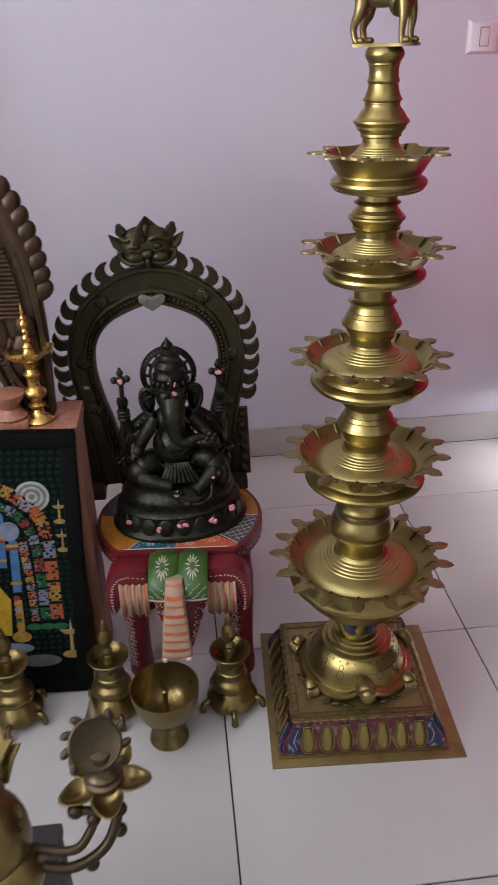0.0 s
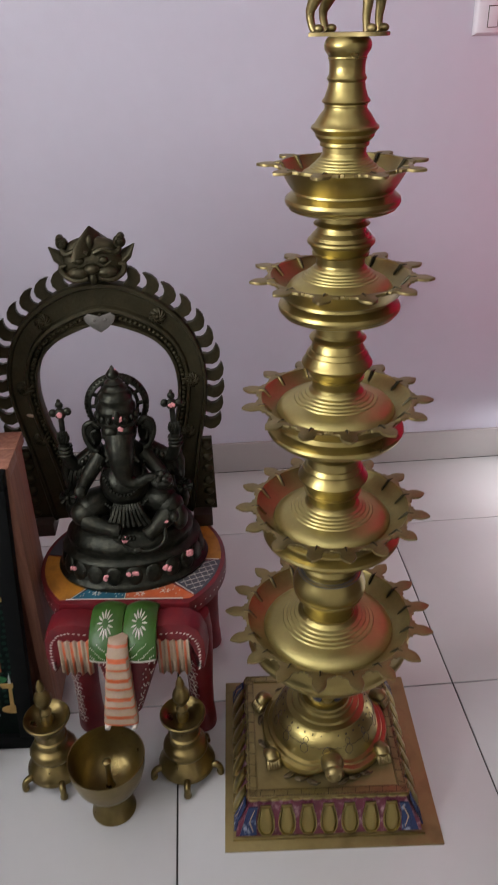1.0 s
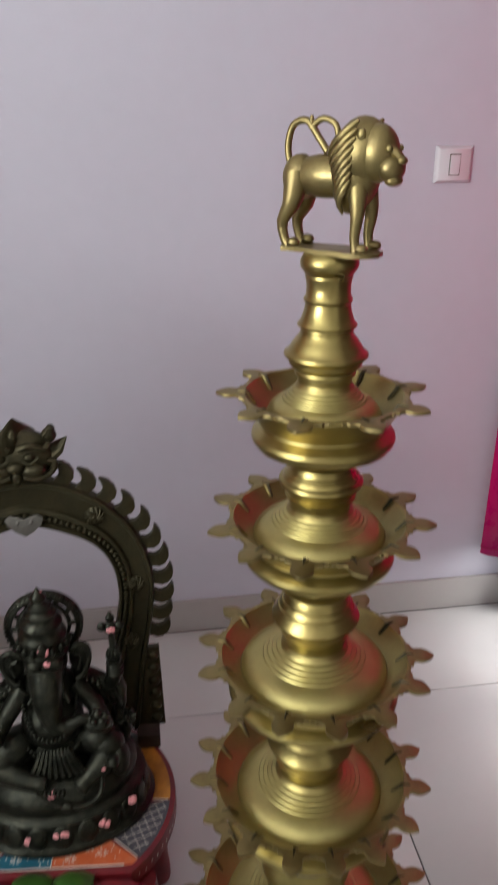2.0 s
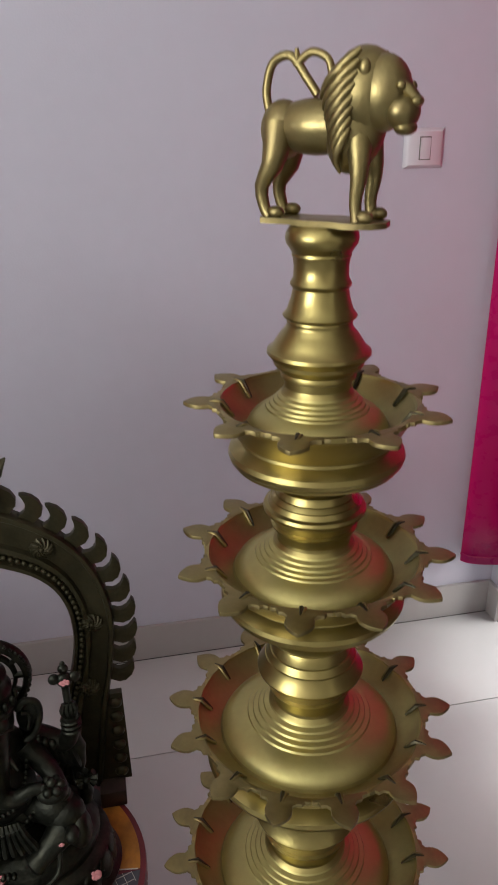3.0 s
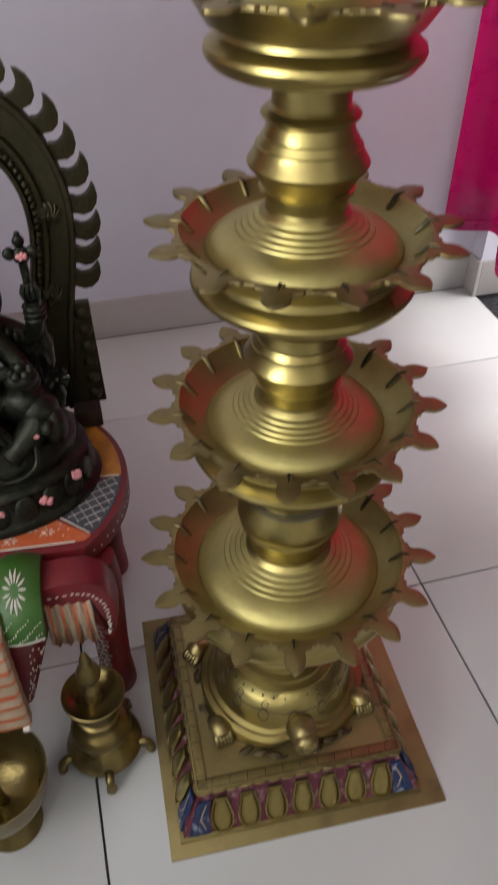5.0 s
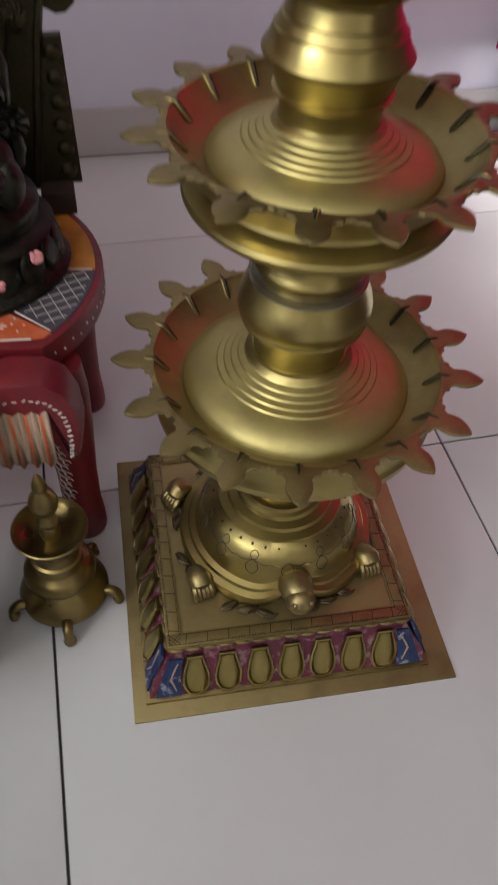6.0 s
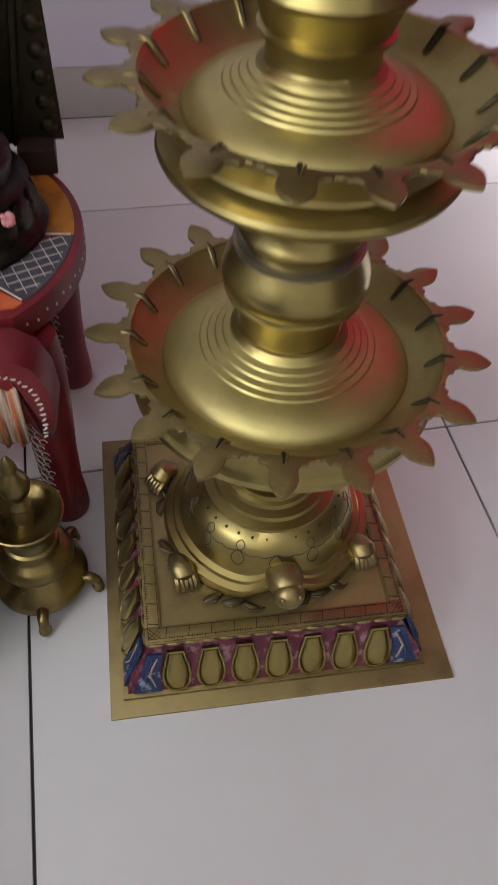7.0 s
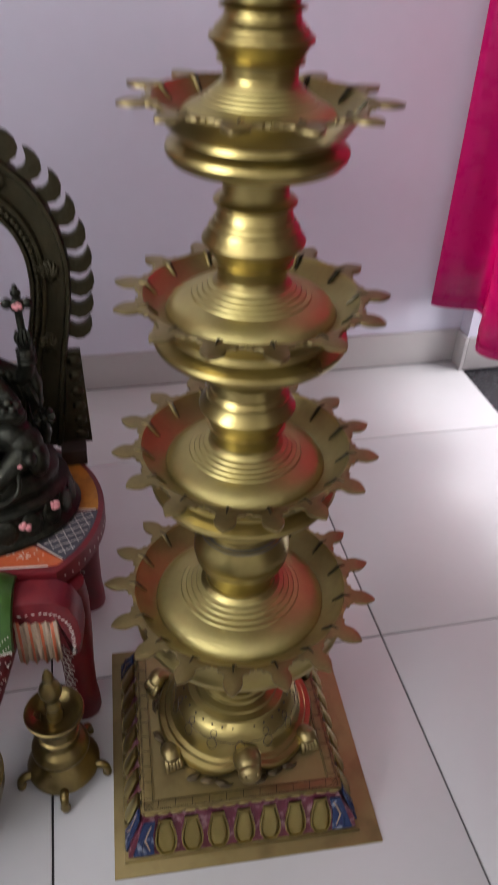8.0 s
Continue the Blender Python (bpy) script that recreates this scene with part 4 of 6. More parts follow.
part("heart_plaque", bm, M_SILVER, a1, "small grey metal heart-shaped plaque", pose(0, -0.016, 0.800, 90, 0, 0) @ Matrix.Diagonal((0.86, 0.86, 1, 1)))
bm = bmesh.new()
add_ball(bm, (0, 0, 0), (0.008, 0.002, 0.004), m=pose(0, 0, 0, 0, 15, 0), u=8, v=6)
part("paint_chip", bm, M_CREAM, a1, "pale chipped spot", pose(-0.158, -0.0085, 0.610))

# second arch at the left edge, scalloped, standing on the wooden bench
out2 = [(0.158, 0.655), (0.161, 0.72), (0.165, 0.80), (0.165, 0.87), (0.163, 0.92), (0.158, 0.97), (0.147, 1.02), (0.128, 1.07), (0.10, 1.11), (0.06, 1.14), (0.03, 1.152), (0, 1.156)]
in2 = [(0.080, 0.655), (0.072, 0.70), (0.058, 0.74), (0.042, 0.77), (0.034, 0.785), (0.028, 0.795), (0.022, 0.801), (0.017, 0.806), (0.012, 0.809), (0.008, 0.811), (0.004, 0.812), (0, 0.8125)]
a2 = arch("bronze_arch", "tall dark bronze arch with scalloped edge standing on the wooden bench", pose(-0.741, 0.225, -0.037), out2, in2, 0.026, M_ARCH_BROWN,
          [0.215 + 0.0232 * k for k in range(13)], 0.031, lobe=True, feet=False)
bm = bmesh.new()
for k in range(30):
    z = 0.86 + 0.0082 * k
    w = 0.128 * math.sqrt(max(0.02, 1 - ((z - 0.86) / 0.255) ** 2))
    add_tube(bm, [(-w, -0.0150, z), (0, -0.0165, z + 0.004), (w, -0.0150, z)], 0.0032, seg=6)
part("ribbed_field", bm, M_ARCH_BROWN, a2, "fine horizontal ribs on the dark arch")["kind"] = "stuff"
for sx in (-1, 1):
    bm = bmesh.new()
    add_ball(bm, (sx * 0.118, -0.010, 0.785), (0.030, 0.014, 0.046), m=pose(0, 0, 0, 0, sx * 14, 0))
    add_ball(bm, (sx * 0.128, -0.014, 0.842), (0.020, 0.012, 0.022))
    add_tube(bm, smooth_path([(sx * 0.10, -0.014, 0.82), (sx * 0.085, -0.016, 0.77), (sx * 0.105, -0.016, 0.72), (sx * 0.13, -0.014, 0.69)], 10), 0.007, seg=8)
    for q in range(6):
        add_ball(bm, (sx * (0.095 + 0.010 * q), -0.012, 0.668 + 0.004 * (q % 2)), 0.007, u=8, v=6)
    part("carved_relief", bm, M_ARCH_BROWN, a2, "worn carved scroll relief on the arch foot")


# ---- the dark figure on a lotus plinth: one plain mesh ----
def seated_figure(m):
    bm = bmesh.new()
    squash = Matrix.Diagonal((1, 0.74, 1, 1))
    add_lathe(bm, [(0.146, 0.0), (0.148, 0.007), (0.143, 0.012), (0.139, 0.016), (0.132, 0.040), (0.131, 0.048), (0.135, 0.052), (0.131, 0.057), (0.120, 0.060), (0.118, 0.066), (0.122, 0.072), (0.122, 0.080), (0.116, 0.086), (0.112, 0.092), (0.100, 0.101), (0.070, 0.108), (0.0, 0.110)], 64, m=squash, cap=False)
    for i in range(22):   # low petals round the plinth
        a = 2 * math.pi * (i + 0.5) / 22
        c = Vector((0.1355 * math.cos(a), 0.74 * 0.1355 * math.sin(a), 0.031))
        t = math.degrees(math.atan2(math.sin(a) / 0.74, math.cos(a)))
        mm = pose(0, 0, 0, 0, 0, t) @ pose(0, 0, 0, 0, -14, 0)
        add_ball(bm, c, (0.0038, 0.0165, 0.0185), m=mm, u=12, v=8)
        out = Vector((math.cos(math.radians(t)), math.sin(math.radians(t)), 0.0))
        side = Vector((-out.y, out.x, 0.0))
        add_tube(bm, [c + out * (0.0032 - 0.010 * q * q * 0.2) + side * (0.0125 * q) + Vector((0, 0, -0.012 + 0.016 * q * q)) for q in (-1, -0.6, -0.25, 0.25, 0.6, 1)], 0.0013, seg=5)
    # belly, chest, hips
    add_ball(bm, (0, -0.016, 0.182), (0.047, 0.044, 0.044), u=24, v=16)
    add_ball(bm, (0, -0.002, 0.228), (0.042, 0.032, 0.036), u=24, v=16)
    add_ball(bm, (0, 0.0, 0.135), (0.062, 0.046, 0.030))
    # folded legs: round knees, shins crossing to the middle
    for sx in (-1, 1):
        add_tube(bm, smooth_path([(sx * 0.030, -0.005, 0.142), (sx * 0.060, -0.028, 0.150), (sx * 0.078, -0.042, 0.142)], 8), [0.026, 0.027, 0.0275, 0.028, 0.028, 0.0275, 0.027, 0.025, 0.022], seg=14)
        add_ball(bm, (sx * 0.078, -0.042, 0.140), (0.027, 0.025, 0.025))
    add_tube(bm, smooth_path([(-0.076, -0.052, 0.130), (-0.045, -0.070, 0.122), (-0.016, -0.078, 0.116)], 8), [0.021, 0.020, 0.018, 0.016, 0.015, 0.014, 0.014, 0.015, 0.012], seg=12)
    add_tube(bm, smooth_path([(0.074, -0.054, 0.128), (0.048, -0.072, 0.112), (0.030, -0.080, 0.100)], 8), [0.021, 0.020, 0.018, 0.016, 0.014, 0.013, 0.014, 0.015, 0.011], seg=12)
    for q in range(5):   # toes
        add_ball(bm, (-0.018 + 0.0065 * q, -0.089, 0.110 - 0.0012 * q), (0.0038, 0.006, 0.0045), u=8, v=6)
    for q in range(9):   # skirt pleats fanned between the knees
        x = -0.036 + q * 0.009
        add_tube(bm, smooth_path([(x * 0.55, -0.057, 0.158), (x * 0.8, -0.066, 0.140), (x * 1.15, -0.072, 0.120)], 5), [0.003, 0.0038, 0.0042, 0.0044, 0.0046, 0.004], seg=6)
    # scarf loop hanging over the plinth
    add_tube(bm, smooth_path([(-0.03, -0.084, 0.108), (0.0, -0.094, 0.088), (0.035, -0.096, 0.080), (0.062, -0.088, 0.092), (0.066, -0.072, 0.122)], 16), 0.0034, seg=8)
    add_ball(bm, (0.012, -0.096, 0.083), (0.010, 0.005, 0.007), u=10, v=8)
    # head, brow, ears, trunk, tusk
    add_ball(bm, (0, -0.012, 0.284), (0.032, 0.033, 0.034), u=24, v=16)
    add_ball(bm, (0, -0.026, 0.272), (0.026, 0.024, 0.026), u=20, v=14)
    for sx in (-1, 1):
        add_ball(bm, (sx * 0.013, -0.034, 0.294), (0.014, 0.013, 0.012))
        add_ball(bm, (sx * 0.0195, -0.041, 0.281), (0.0045, 0.0035, 0.003), u=8, v=6)
        add_tube(bm, smooth_path([(sx * 0.010, -0.047, 0.286), (sx * 0.020, -0.044, 0.289), (sx * 0.029, -0.034, 0.283)], 6), 0.0022, seg=6)
        ear = smooth_path([(sx * 0.034, -0.012, 0.292), (sx * 0.046, -0.010, 0.302), (sx * 0.060, -0.008, 0.294), (sx * 0.061, -0.010, 0.272), (sx * 0.050, -0.016, 0.252), (sx * 0.038, -0.020, 0.250)], 20)
        add_tube(bm, ear, [0.003] + [0.0052] * 18 + [0.0045, 0.002], seg=8)
        add_ball(bm, (sx * 0.047, -0.006, 0.275), (0.015, 0.005, 0.024), m=pose(0, 0, 0, 0, sx * 8, sx * -18))
        add_tube(bm, smooth_path([(sx * 0.040, -0.014, 0.288), (sx * 0.050, -0.012, 0.282), (sx * 0.046, -0.016, 0.264)], 8), 0.0028, seg=6)
        add_ball(bm, (sx * 0.050, -0.012, 0.243), (0.006, 0.005, 0.009), u=8, v=6)
    add_tube(bm, smooth_path([(0, -0.036, 0.284), (0.0, -0.051, 0.258), (0.001, -0.058, 0.232), (0.007, -0.063, 0.212), (0.024, -0.066, 0.206), (0.042, -0.066, 0.214), (0.056, -0.066, 0.214)], 24),
             [0.0260, 0.0256, 0.0250, 0.0243, 0.0235, 0.0226, 0.0216, 0.0206, 0.0195, 0.0184, 0.0172, 0.0160, 0.0148, 0.0137, 0.0127, 0.0118, 0.0110, 0.0102, 0.0096, 0.0090, 0.0086, 0.0082, 0.0080, 0.0078, 0.0070], seg=16)
    for q in range(4):   # fine wrinkles across the lower trunk
        z = 0.238 - 0.009 * q
        w = 0.0185 - 0.0014 * q
        add_tube(bm, [(0.001 + w * math.cos(a), -0.056 - 0.001 * q - w * 0.98 * math.sin(a), z - 0.003 * math.sin(a)) for a in [math.pi * i / 10 for i in range(11)]], 0.0011, seg=5)
    add_tube(bm, [(0.019, -0.048, 0.252), (0.031, -0.060, 0.243)], [0.005, 0.002], seg=8)
    add_tube(bm, [(-0.019, -0.048, 0.252), (-0.027, -0.056, 0.246)], [0.005, 0.003], seg=8)
    # tall tiered crown
    cr = Matrix.Translation((0, -0.008, 0))
    add_lathe(bm, [(0.034, 0.298), (0.0375, 0.302), (0.0375, 0.308), (0.0345, 0.310), (0.0335, 0.322), (0.0345, 0.326), (0.0345, 0.330), (0.031, 0.333), (0.0295, 0.343), (0.0305, 0.346), (0.0300, 0.350), (0.0255, 0.353), (0.023, 0.360), (0.0235, 0.363), (0.018, 0.366), (0.0155, 0.371),
                   (0.0165, 0.374), (0.011, 0.378), (0.008, 0.381), (0.0115, 0.385), (0.0118, 0.389), (0.008, 0.394), (0.004, 0.399), (0.0008, 0.404)], 32, m=cr, cap=False)
    for q in range(9):
        a = math.radians(-180 + 22.5 * q)
        add_ball(bm, (0.036 * math.cos(a), -0.008 + 0.036 * math.sin(a), 0.316), (0.0045, 0.004, 0.007), u=8, v=6)
    add_ball(bm, (0, -0.044, 0.322), (0.008, 0.005, 0.013), u=10, v=8)
    # halo wheel
    for rad, th in ((0.0525, 0.0080), (0.0375, 0.0042)):
        ring = [(rad * math.cos(2 * math.pi * i / 40), 0.026, 0.316 + rad * math.sin(2 * math.pi * i / 40)) for i in range(41)]
        add_tube(bm, ring, th, seg=8, flat=0.6)
    for i in range(12):
        a = 2 * math.pi * i / 12
        add_tube(bm, [(0.036 * math.cos(a), 0.026, 0.316 + 0.036 * math.sin(a)), (0.049 * math.cos(a), 0.026, 0.316 + 0.049 * math.sin(a))], 0.0038, seg=6)
    for i in range(44):
        a = 2 * math.pi * i / 44
        add_ball(bm, (0.0555 * math.cos(a), 0.0215, 0.316 + 0.0555 * math.sin(a)), 0.0026, u=6, v=5)
    add_tube(bm, [(0, 0.02, 0.24), (0, 0.026, 0.36)], 0.02, seg=8, flat=0.35)
    # arms with bangles, attributes and scarf ends
    for sx in (-1, 1):
        add_tube(bm, smooth_path([(sx * 0.038, 0.0, 0.246), (sx * 0.066, 0.006, 0.226), (sx * 0.088, 0.0, 0.218), (sx * 0.099, -0.008, 0.242), (sx * 0.100, -0.012, 0.270)], 16), [0.0165 - 0.0072 * i / 16 for i in range(17)], seg=12)
        for q in range(4):   # fingers
            add_tube(bm, smooth_path([(sx * (0.094 + 0.004 * q), -0.016, 0.272), (sx * (0.090 + 0.006 * q), -0.022, 0.284), (sx * (0.094 + 0.004 * q), -0.020, 0.294)], 5), 0.0032, seg=6)
        add_ball(bm, (sx * 0.100, -0.012, 0.280), (0.0095, 0.008, 0.013))
        for q in range(3):
            add_tube(bm, [(sx * 0.0995 + 0.0115 * math.cos(a), -0.010 + 0.0115 * math.sin(a), 0.246 + 0.0075 * q) for a in [2 * math.pi * i / 12 for i in range(13)]], 0.0024, seg=6)
            add_ball(bm, (sx * (0.056 + 0.008 * q), -0.010, 0.238 - 0.006 * q), (0.006, 0.007, 0.0075), u=8, v=6)
        add_tube(bm, [(sx * 0.099, -0.014, 0.288), (sx * 0.098, -0.014, 0.318)], 0.0050, seg=8)
        for x, z, r in ((0.0, 0.326, 0.0105), (-0.0125, 0.329, 0.0075), (0.0125, 0.328, 0.0075), (0.0, 0.342, 0.0070), (0.0, 0.350, 0.0035)):
            add_ball(bm, (sx * (0.098 + x), -0.014, z), (r, 0.7 * r, r), u=12, v=8)
        add_tube(bm, smooth_path([(sx * 0.038, -0.012, 0.238), (sx * 0.064, -0.030, 0.208), (sx * 0.078, -0.056, 0.194)], 10), [0.0165 - 0.006 * i / 10 for i in range(11)], seg=12)
        add_ball(bm, (sx * 0.078, -0.062, 0.196), (0.012, 0.010, 0.012))
        for q in range(5):   # ruffled sleeve ends
            add_tube(bm, smooth_path([(sx * (0.060 + 0.007 * q), 0.0, 0.226), (sx * (0.066 + 0.008 * q), -0.006, 0.208 - 0.003 * q), (sx * (0.064 + 0.010 * q), -0.004, 0.192 - 0.004 * q)], 5), [0.003, 0.0045, 0.0055, 0.006, 0.005, 0.003], seg=6)
        add_tube(bm, smooth_path([(sx * 0.098, 0.0, 0.236), (sx * 0.106, 0.002, 0.200), (sx * 0.101, 0.004, 0.165), (sx * 0.108, 0.0, 0.130), (sx * 0.104, 0.0, 0.108)], 14), [0.008, 0.0095, 0.008, 0.010, 0.008, 0.0095, 0.011, 0.009, 0.010, 0.012, 0.010, 0.011, 0.009, 0.010, 0.006], seg=8)
        for q in range(8):
            a = math.radians(45 * q)
            add_tube(bm, [(sx * 0.110 + 0.004 * math.cos(a), -0.008, 0.156 + 0.004 * math.sin(a)), (sx * 0.110 + 0.015 * math.cos(a), -0.010, 0.156 + 0.015 * math.sin(a))], [0.0028, 0.0046], seg=6)
        add_ball(bm, (sx * 0.110, -0.012, 0.156), 0.0055, u=8, v=6)
    # bowl of sweets in the hand and the small mount on the plinth
    add_ball(bm, (0.068, -0.068, 0.206), (0.020, 0.017, 0.012))
    for q in range(7):
        a = 2 * math.pi * q / 6
        r = 0.011 if q < 6 else 0.0
        add_ball(bm, (0.068 + r * math.cos(a), -0.068 + r * math.sin(a), 0.214 + (0.006 if q == 6 else 0)), 0.0068, u=8, v=6)
    add_ball(bm, (0.094, -0.052, 0.120), (0.017, 0.024, 0.026))
    add_ball(bm, (0.084, -0.072, 0.134), (0.010, 0.014, 0.010))
    # necklaces and belt of small beads
    def beads(pts, r, step):
        acc = 0.0
        for p, q in zip(pts, pts[1:]):
            L = (q - p).length
            while acc < L:
                add_ball(bm, p + (q - p) * (acc / L), r, u=6, v=5)
                acc += step
            acc -= L
    beads(smooth_path([(-0.042, -0.012, 0.250), (-0.036, -0.042, 0.212), (-0.024, -0.060, 0.190), (0.0, -0.064, 0.180), (0.024, -0.060, 0.190), (0.036, -0.042, 0.212), (0.042, -0.012, 0.250)], 24), 0.0034, 0.0066)
    beads(smooth_path([(-0.050, -0.030, 0.160), (-0.026, -0.058, 0.152), (0.0, -0.064, 0.148), (0.026, -0.058, 0.152), (0.050, -0.030, 0.160)], 20), 0.0034, 0.0066)
    # pink paste marks
    for x, y, z, r in ((0.0, -0.012, 0.395, 0.0062), (0.0, -0.048, 0.322, 0.0085), (0.004, -0.052, 0.304, 0.006), (-0.098, -0.026, 0.327, 0.0068), (0.099, -0.026, 0.329, 0.0068), (0.0, -0.103, 0.034, 0.012), (-0.052, -0.098, 0.030, 0.008), (0.062, -0.094, 0.034, 0.010),
                       (0.108, -0.068, 0.042, 0.010), (-0.112, -0.066, 0.036, 0.007), (-0.008, -0.092, 0.104, 0.008), (0.07, -0.082, 0.128, 0.004)):
        for q in range(6):
            a = 2.4 * q + 40 * x + 17 * z
            f = 0.25 + 0.55 * ((q * 37 + int(1000 * r)) % 10) / 10
            add_ball(bm, (x + f * r * math.cos(a), y + 0.0025, z + 0.8 * f * r * math.sin(a)), ((0.62 - 0.06 * q) * r, 0.28 * r, (0.45 - 0.04 * q) * r), m=pose(0, 0, 0, 0, 50 * q, 0), mat=1, u=8, v=6)
    ob = part("seated_statue", bm, [M_BRONZE, M_PINK], None, "", m, sharp=50)
    tagged(ob, "black bronze seated elephant-headed statue with pink paste marks", "statue")


seated_figure(pose(-0.350, 0.236, STOOL + 0.0005, 0, 0, 4) @ Matrix.Diagonal((1, 1, 1.045, 1)))


# ---- the painted elephant stool ----
def painted_stool(m):
    t = thing("painted_stool", "red carved elephant stool painted with coloured panels and white dots", "stool", m)
    # seat: a disc with a flat front
    R, F = 0.184, -0.138
    a0 = math.asin(F / R)
    rim = [(R * math.cos(a), R * math.sin(a)) for a in [a0 + (math.pi - 2 * a0) * i / 56 for i in range(57)]]
    part("seat", prism(rim, -0.034, -0.001, bevel=0.004), M_RED, t, "round red seat edge")
    # painted panels on the top, as thin raised fields
    def panel(name, a, b, mat, lab, inner=0.03):
        pts = [(inner * math.cos(math.radians((a + b) / 2)), inner * math.sin(math.radians((a + b) / 2)) - 0.02)]
        k = 14
        for i in range(k + 1):
            an = math.radians(a + (b - a) * i / k)
            d = R - 0.009
            if math.sin(an) < 0:
                d = min(d, (F + 0.012) / math.sin(an))
            pts.append((d * math.cos(an), d * math.sin(an)))
        return part(name, prism(pts, -0.0012, 0.0), mat, t, lab)
    panel("top_panel", 231, 269.4, M_TEAL, "teal painted panel with scrolls", 0.0)
    panel("top_panel", 270.6, 318, M_ORANGE, "orange painted panel with white flowers", 0.0)
    panel("top_panel", 319, 356, M_SLATE, "dark panel with white trellis")
    panel("top_panel", 357, 402, M_YELLOW, "ochre painted panel")
    panel("top_panel", 43, 137, M_DARKWOOD, "dark brown painted panel")
    panel("top_panel", 138, 176, M_SLATE, "dark panel with white trellis")
    panel("top_panel", 177, 230, M_YELLOW, "ochre painted panel")
    # white line work
    bm = bmesh.new()
    for an in (231, 270, 318.5, 356.5):
        a = math.radians(an)
        d = R - 0.012
        if math.sin(a) < 0:
            d = min(d, (F + 0.013) / math.sin(a))
        add_tube(bm, [(0.05 * math.cos(a), 0.05 * math.sin(a), 0.0004), (d * math.cos(a), d * math.sin(a), 0.0004)], 0.0009, seg=5)
    xs = math.sqrt(R * R - F * F) - 0.012
    add_tube(bm, [(-xs, F + 0.012, 0.0004), (xs, F + 0.012, 0.0004)], 0.0011, seg=5)
    for i in range(9):   # trellis
        for dirn in (0, 1):
            pts = []
            for k in range(2):
                u = -0.05 + 0.0125 * i
                v = -0.05 + 0.10 * k
                x, y = (u, v) if dirn == 0 else (v, u)
                c, s_ = math.cos(math.radians(-22 + 45)), math.sin(math.radians(-22 + 45))
                pts.append((0.138 + x * c - y * s_, -0.052 + x * s_ + y * c))
            keep = []
            for f in [q / 24 for q in range(25)]:
                x, y = pts[0][0] + (pts[1][0] - pts[0][0]) * f, pts[0][1] + (pts[1][1] - pts[0][1]) * f
                an = math.degrees(math.atan2(y, x)) % 360
                if math.hypot(x, y) < R - 0.012 and 320.5 < an < 355:
                    keep.append((x, y, 0.0003))
            if len(keep) > 1:
                add_tube(bm, [keep[0], keep[-1]], 0.0004, seg=4)
    rng = random.Random(5)
    for i in range(60):   # white specks and little flowers
        an = rng.uniform(234, 316)
        d = rng.uniform(0.105, 0.150)
        x, y = d * math.cos(math.radians(an)), d * math.sin(math.radians(an))
        if y > F + 0.018 and y < -0.085:
            add_ball(bm, (x, y, 0.0003), (0.0014, 0.0014, 0.0006), u=6, v=4)
    for cx, cy in ((-0.055, -0.110), (0.028, -0.112), (0.075, -0.104), (0.055, -0.094)):
        for q in range(7):
            a = 2 * math.pi * q / 7
            add_tube(bm, [(cx + 0.003 * math.cos(a), cy + 0.003 * math.sin(a), 0.0004), (cx + 0.009 * math.cos(a), cy + 0.006 * math.sin(a), 0.0004)], 0.0009, seg=4)
    for i in range(64):
        a = a0 + (math.pi - 2 * a0) * i / 63
        add_ball(bm, (R * math.cos(a) * 1.0, R * math.sin(a) * 1.0, -0.022 + 0.004 * (i % 2)), 0.0015, u=6, v=4)
    part("seat_line_work", bm, M_WHITELINE, t, "fine white painted line work")["kind"] = "stuff"

    # barrel body behind the head
    bm = bmesh.new()
    add_ball(bm, (0, 0.015, -0.105), (0.135, 0.128, 0.095), u=28, v=18)
    body = part("body", bm, M_RED, t)
    bm = bmesh.new()
    prism([(0.098 * math.cos(a), 0.015 + 0.125 * math.sin(a)) for a in [2 * math.pi * i / 28 for i in range(28)]], -0.16, -0.034, bm=bm)
    part("saddle_cloth", bm, M_SLATE, t, "dark painted saddle cloth under the seat")
    # legs
    leg = None
    for x, y in ((-0.100, -0.122), (0.130, -0.122), (-0.110, 0.110), (0.130, 0.110)):
        mm = Matrix.Translation((x, y, 0))
        if leg is None:
            bm = bmesh.new()
            H = -STOOL
            add_lathe(bm, [(0.0265, H), (0.028, H + 0.006), (0.027, H + 0.03), (0.0245, H + 0.06), (0.025, H + 0.12), (0.029, H + 0.20), (0.030, H + 0.26), (0.026, H + 0.30)], 22)
            for i in range(15):   # chain of painted loops
                u = i / 14
                zc, ac = H + 0.03 + 0.17 * u, 4.25 + 0.10 * math.sin(i * 2.4)
                r = 0.0262 + 0.006 * max(0, (u - 0.5))
                for da, rad in ((-0.16, 0.0058), (0.16, 0.0046)):
                    add_tube(bm, [(r * math.cos(ac + da + rad / r * math.cos(th)), r * math.sin(ac + da + rad / r * math.cos(th)), zc + rad * math.sin(th)) for th in [0.63 * q for q in range(9)]], 0.0006, mat=1, seg=4)
            leg = part("leg", bm, [M_RED, M_WHITELINE], t, "red leg with white dotted pattern", mm)
        else:
            share("leg", leg, t, mm)
    # head block, tapering down towards the trunk
    bm = bmesh.new()
    secs = ((-0.002, 0.058, -0.212, 0.06), (-0.02, 0.064, -0.228, 0.07), (-0.05, 0.064, -0.238, 0.075), (-0.085, 0.058, -0.243, 0.07), (-0.12, 0.045, -0.250, 0.055), (-0.15, 0.032, -0.262, 0.035), (-0.163, 0.026, -0.268, 0.026))
    rows = []
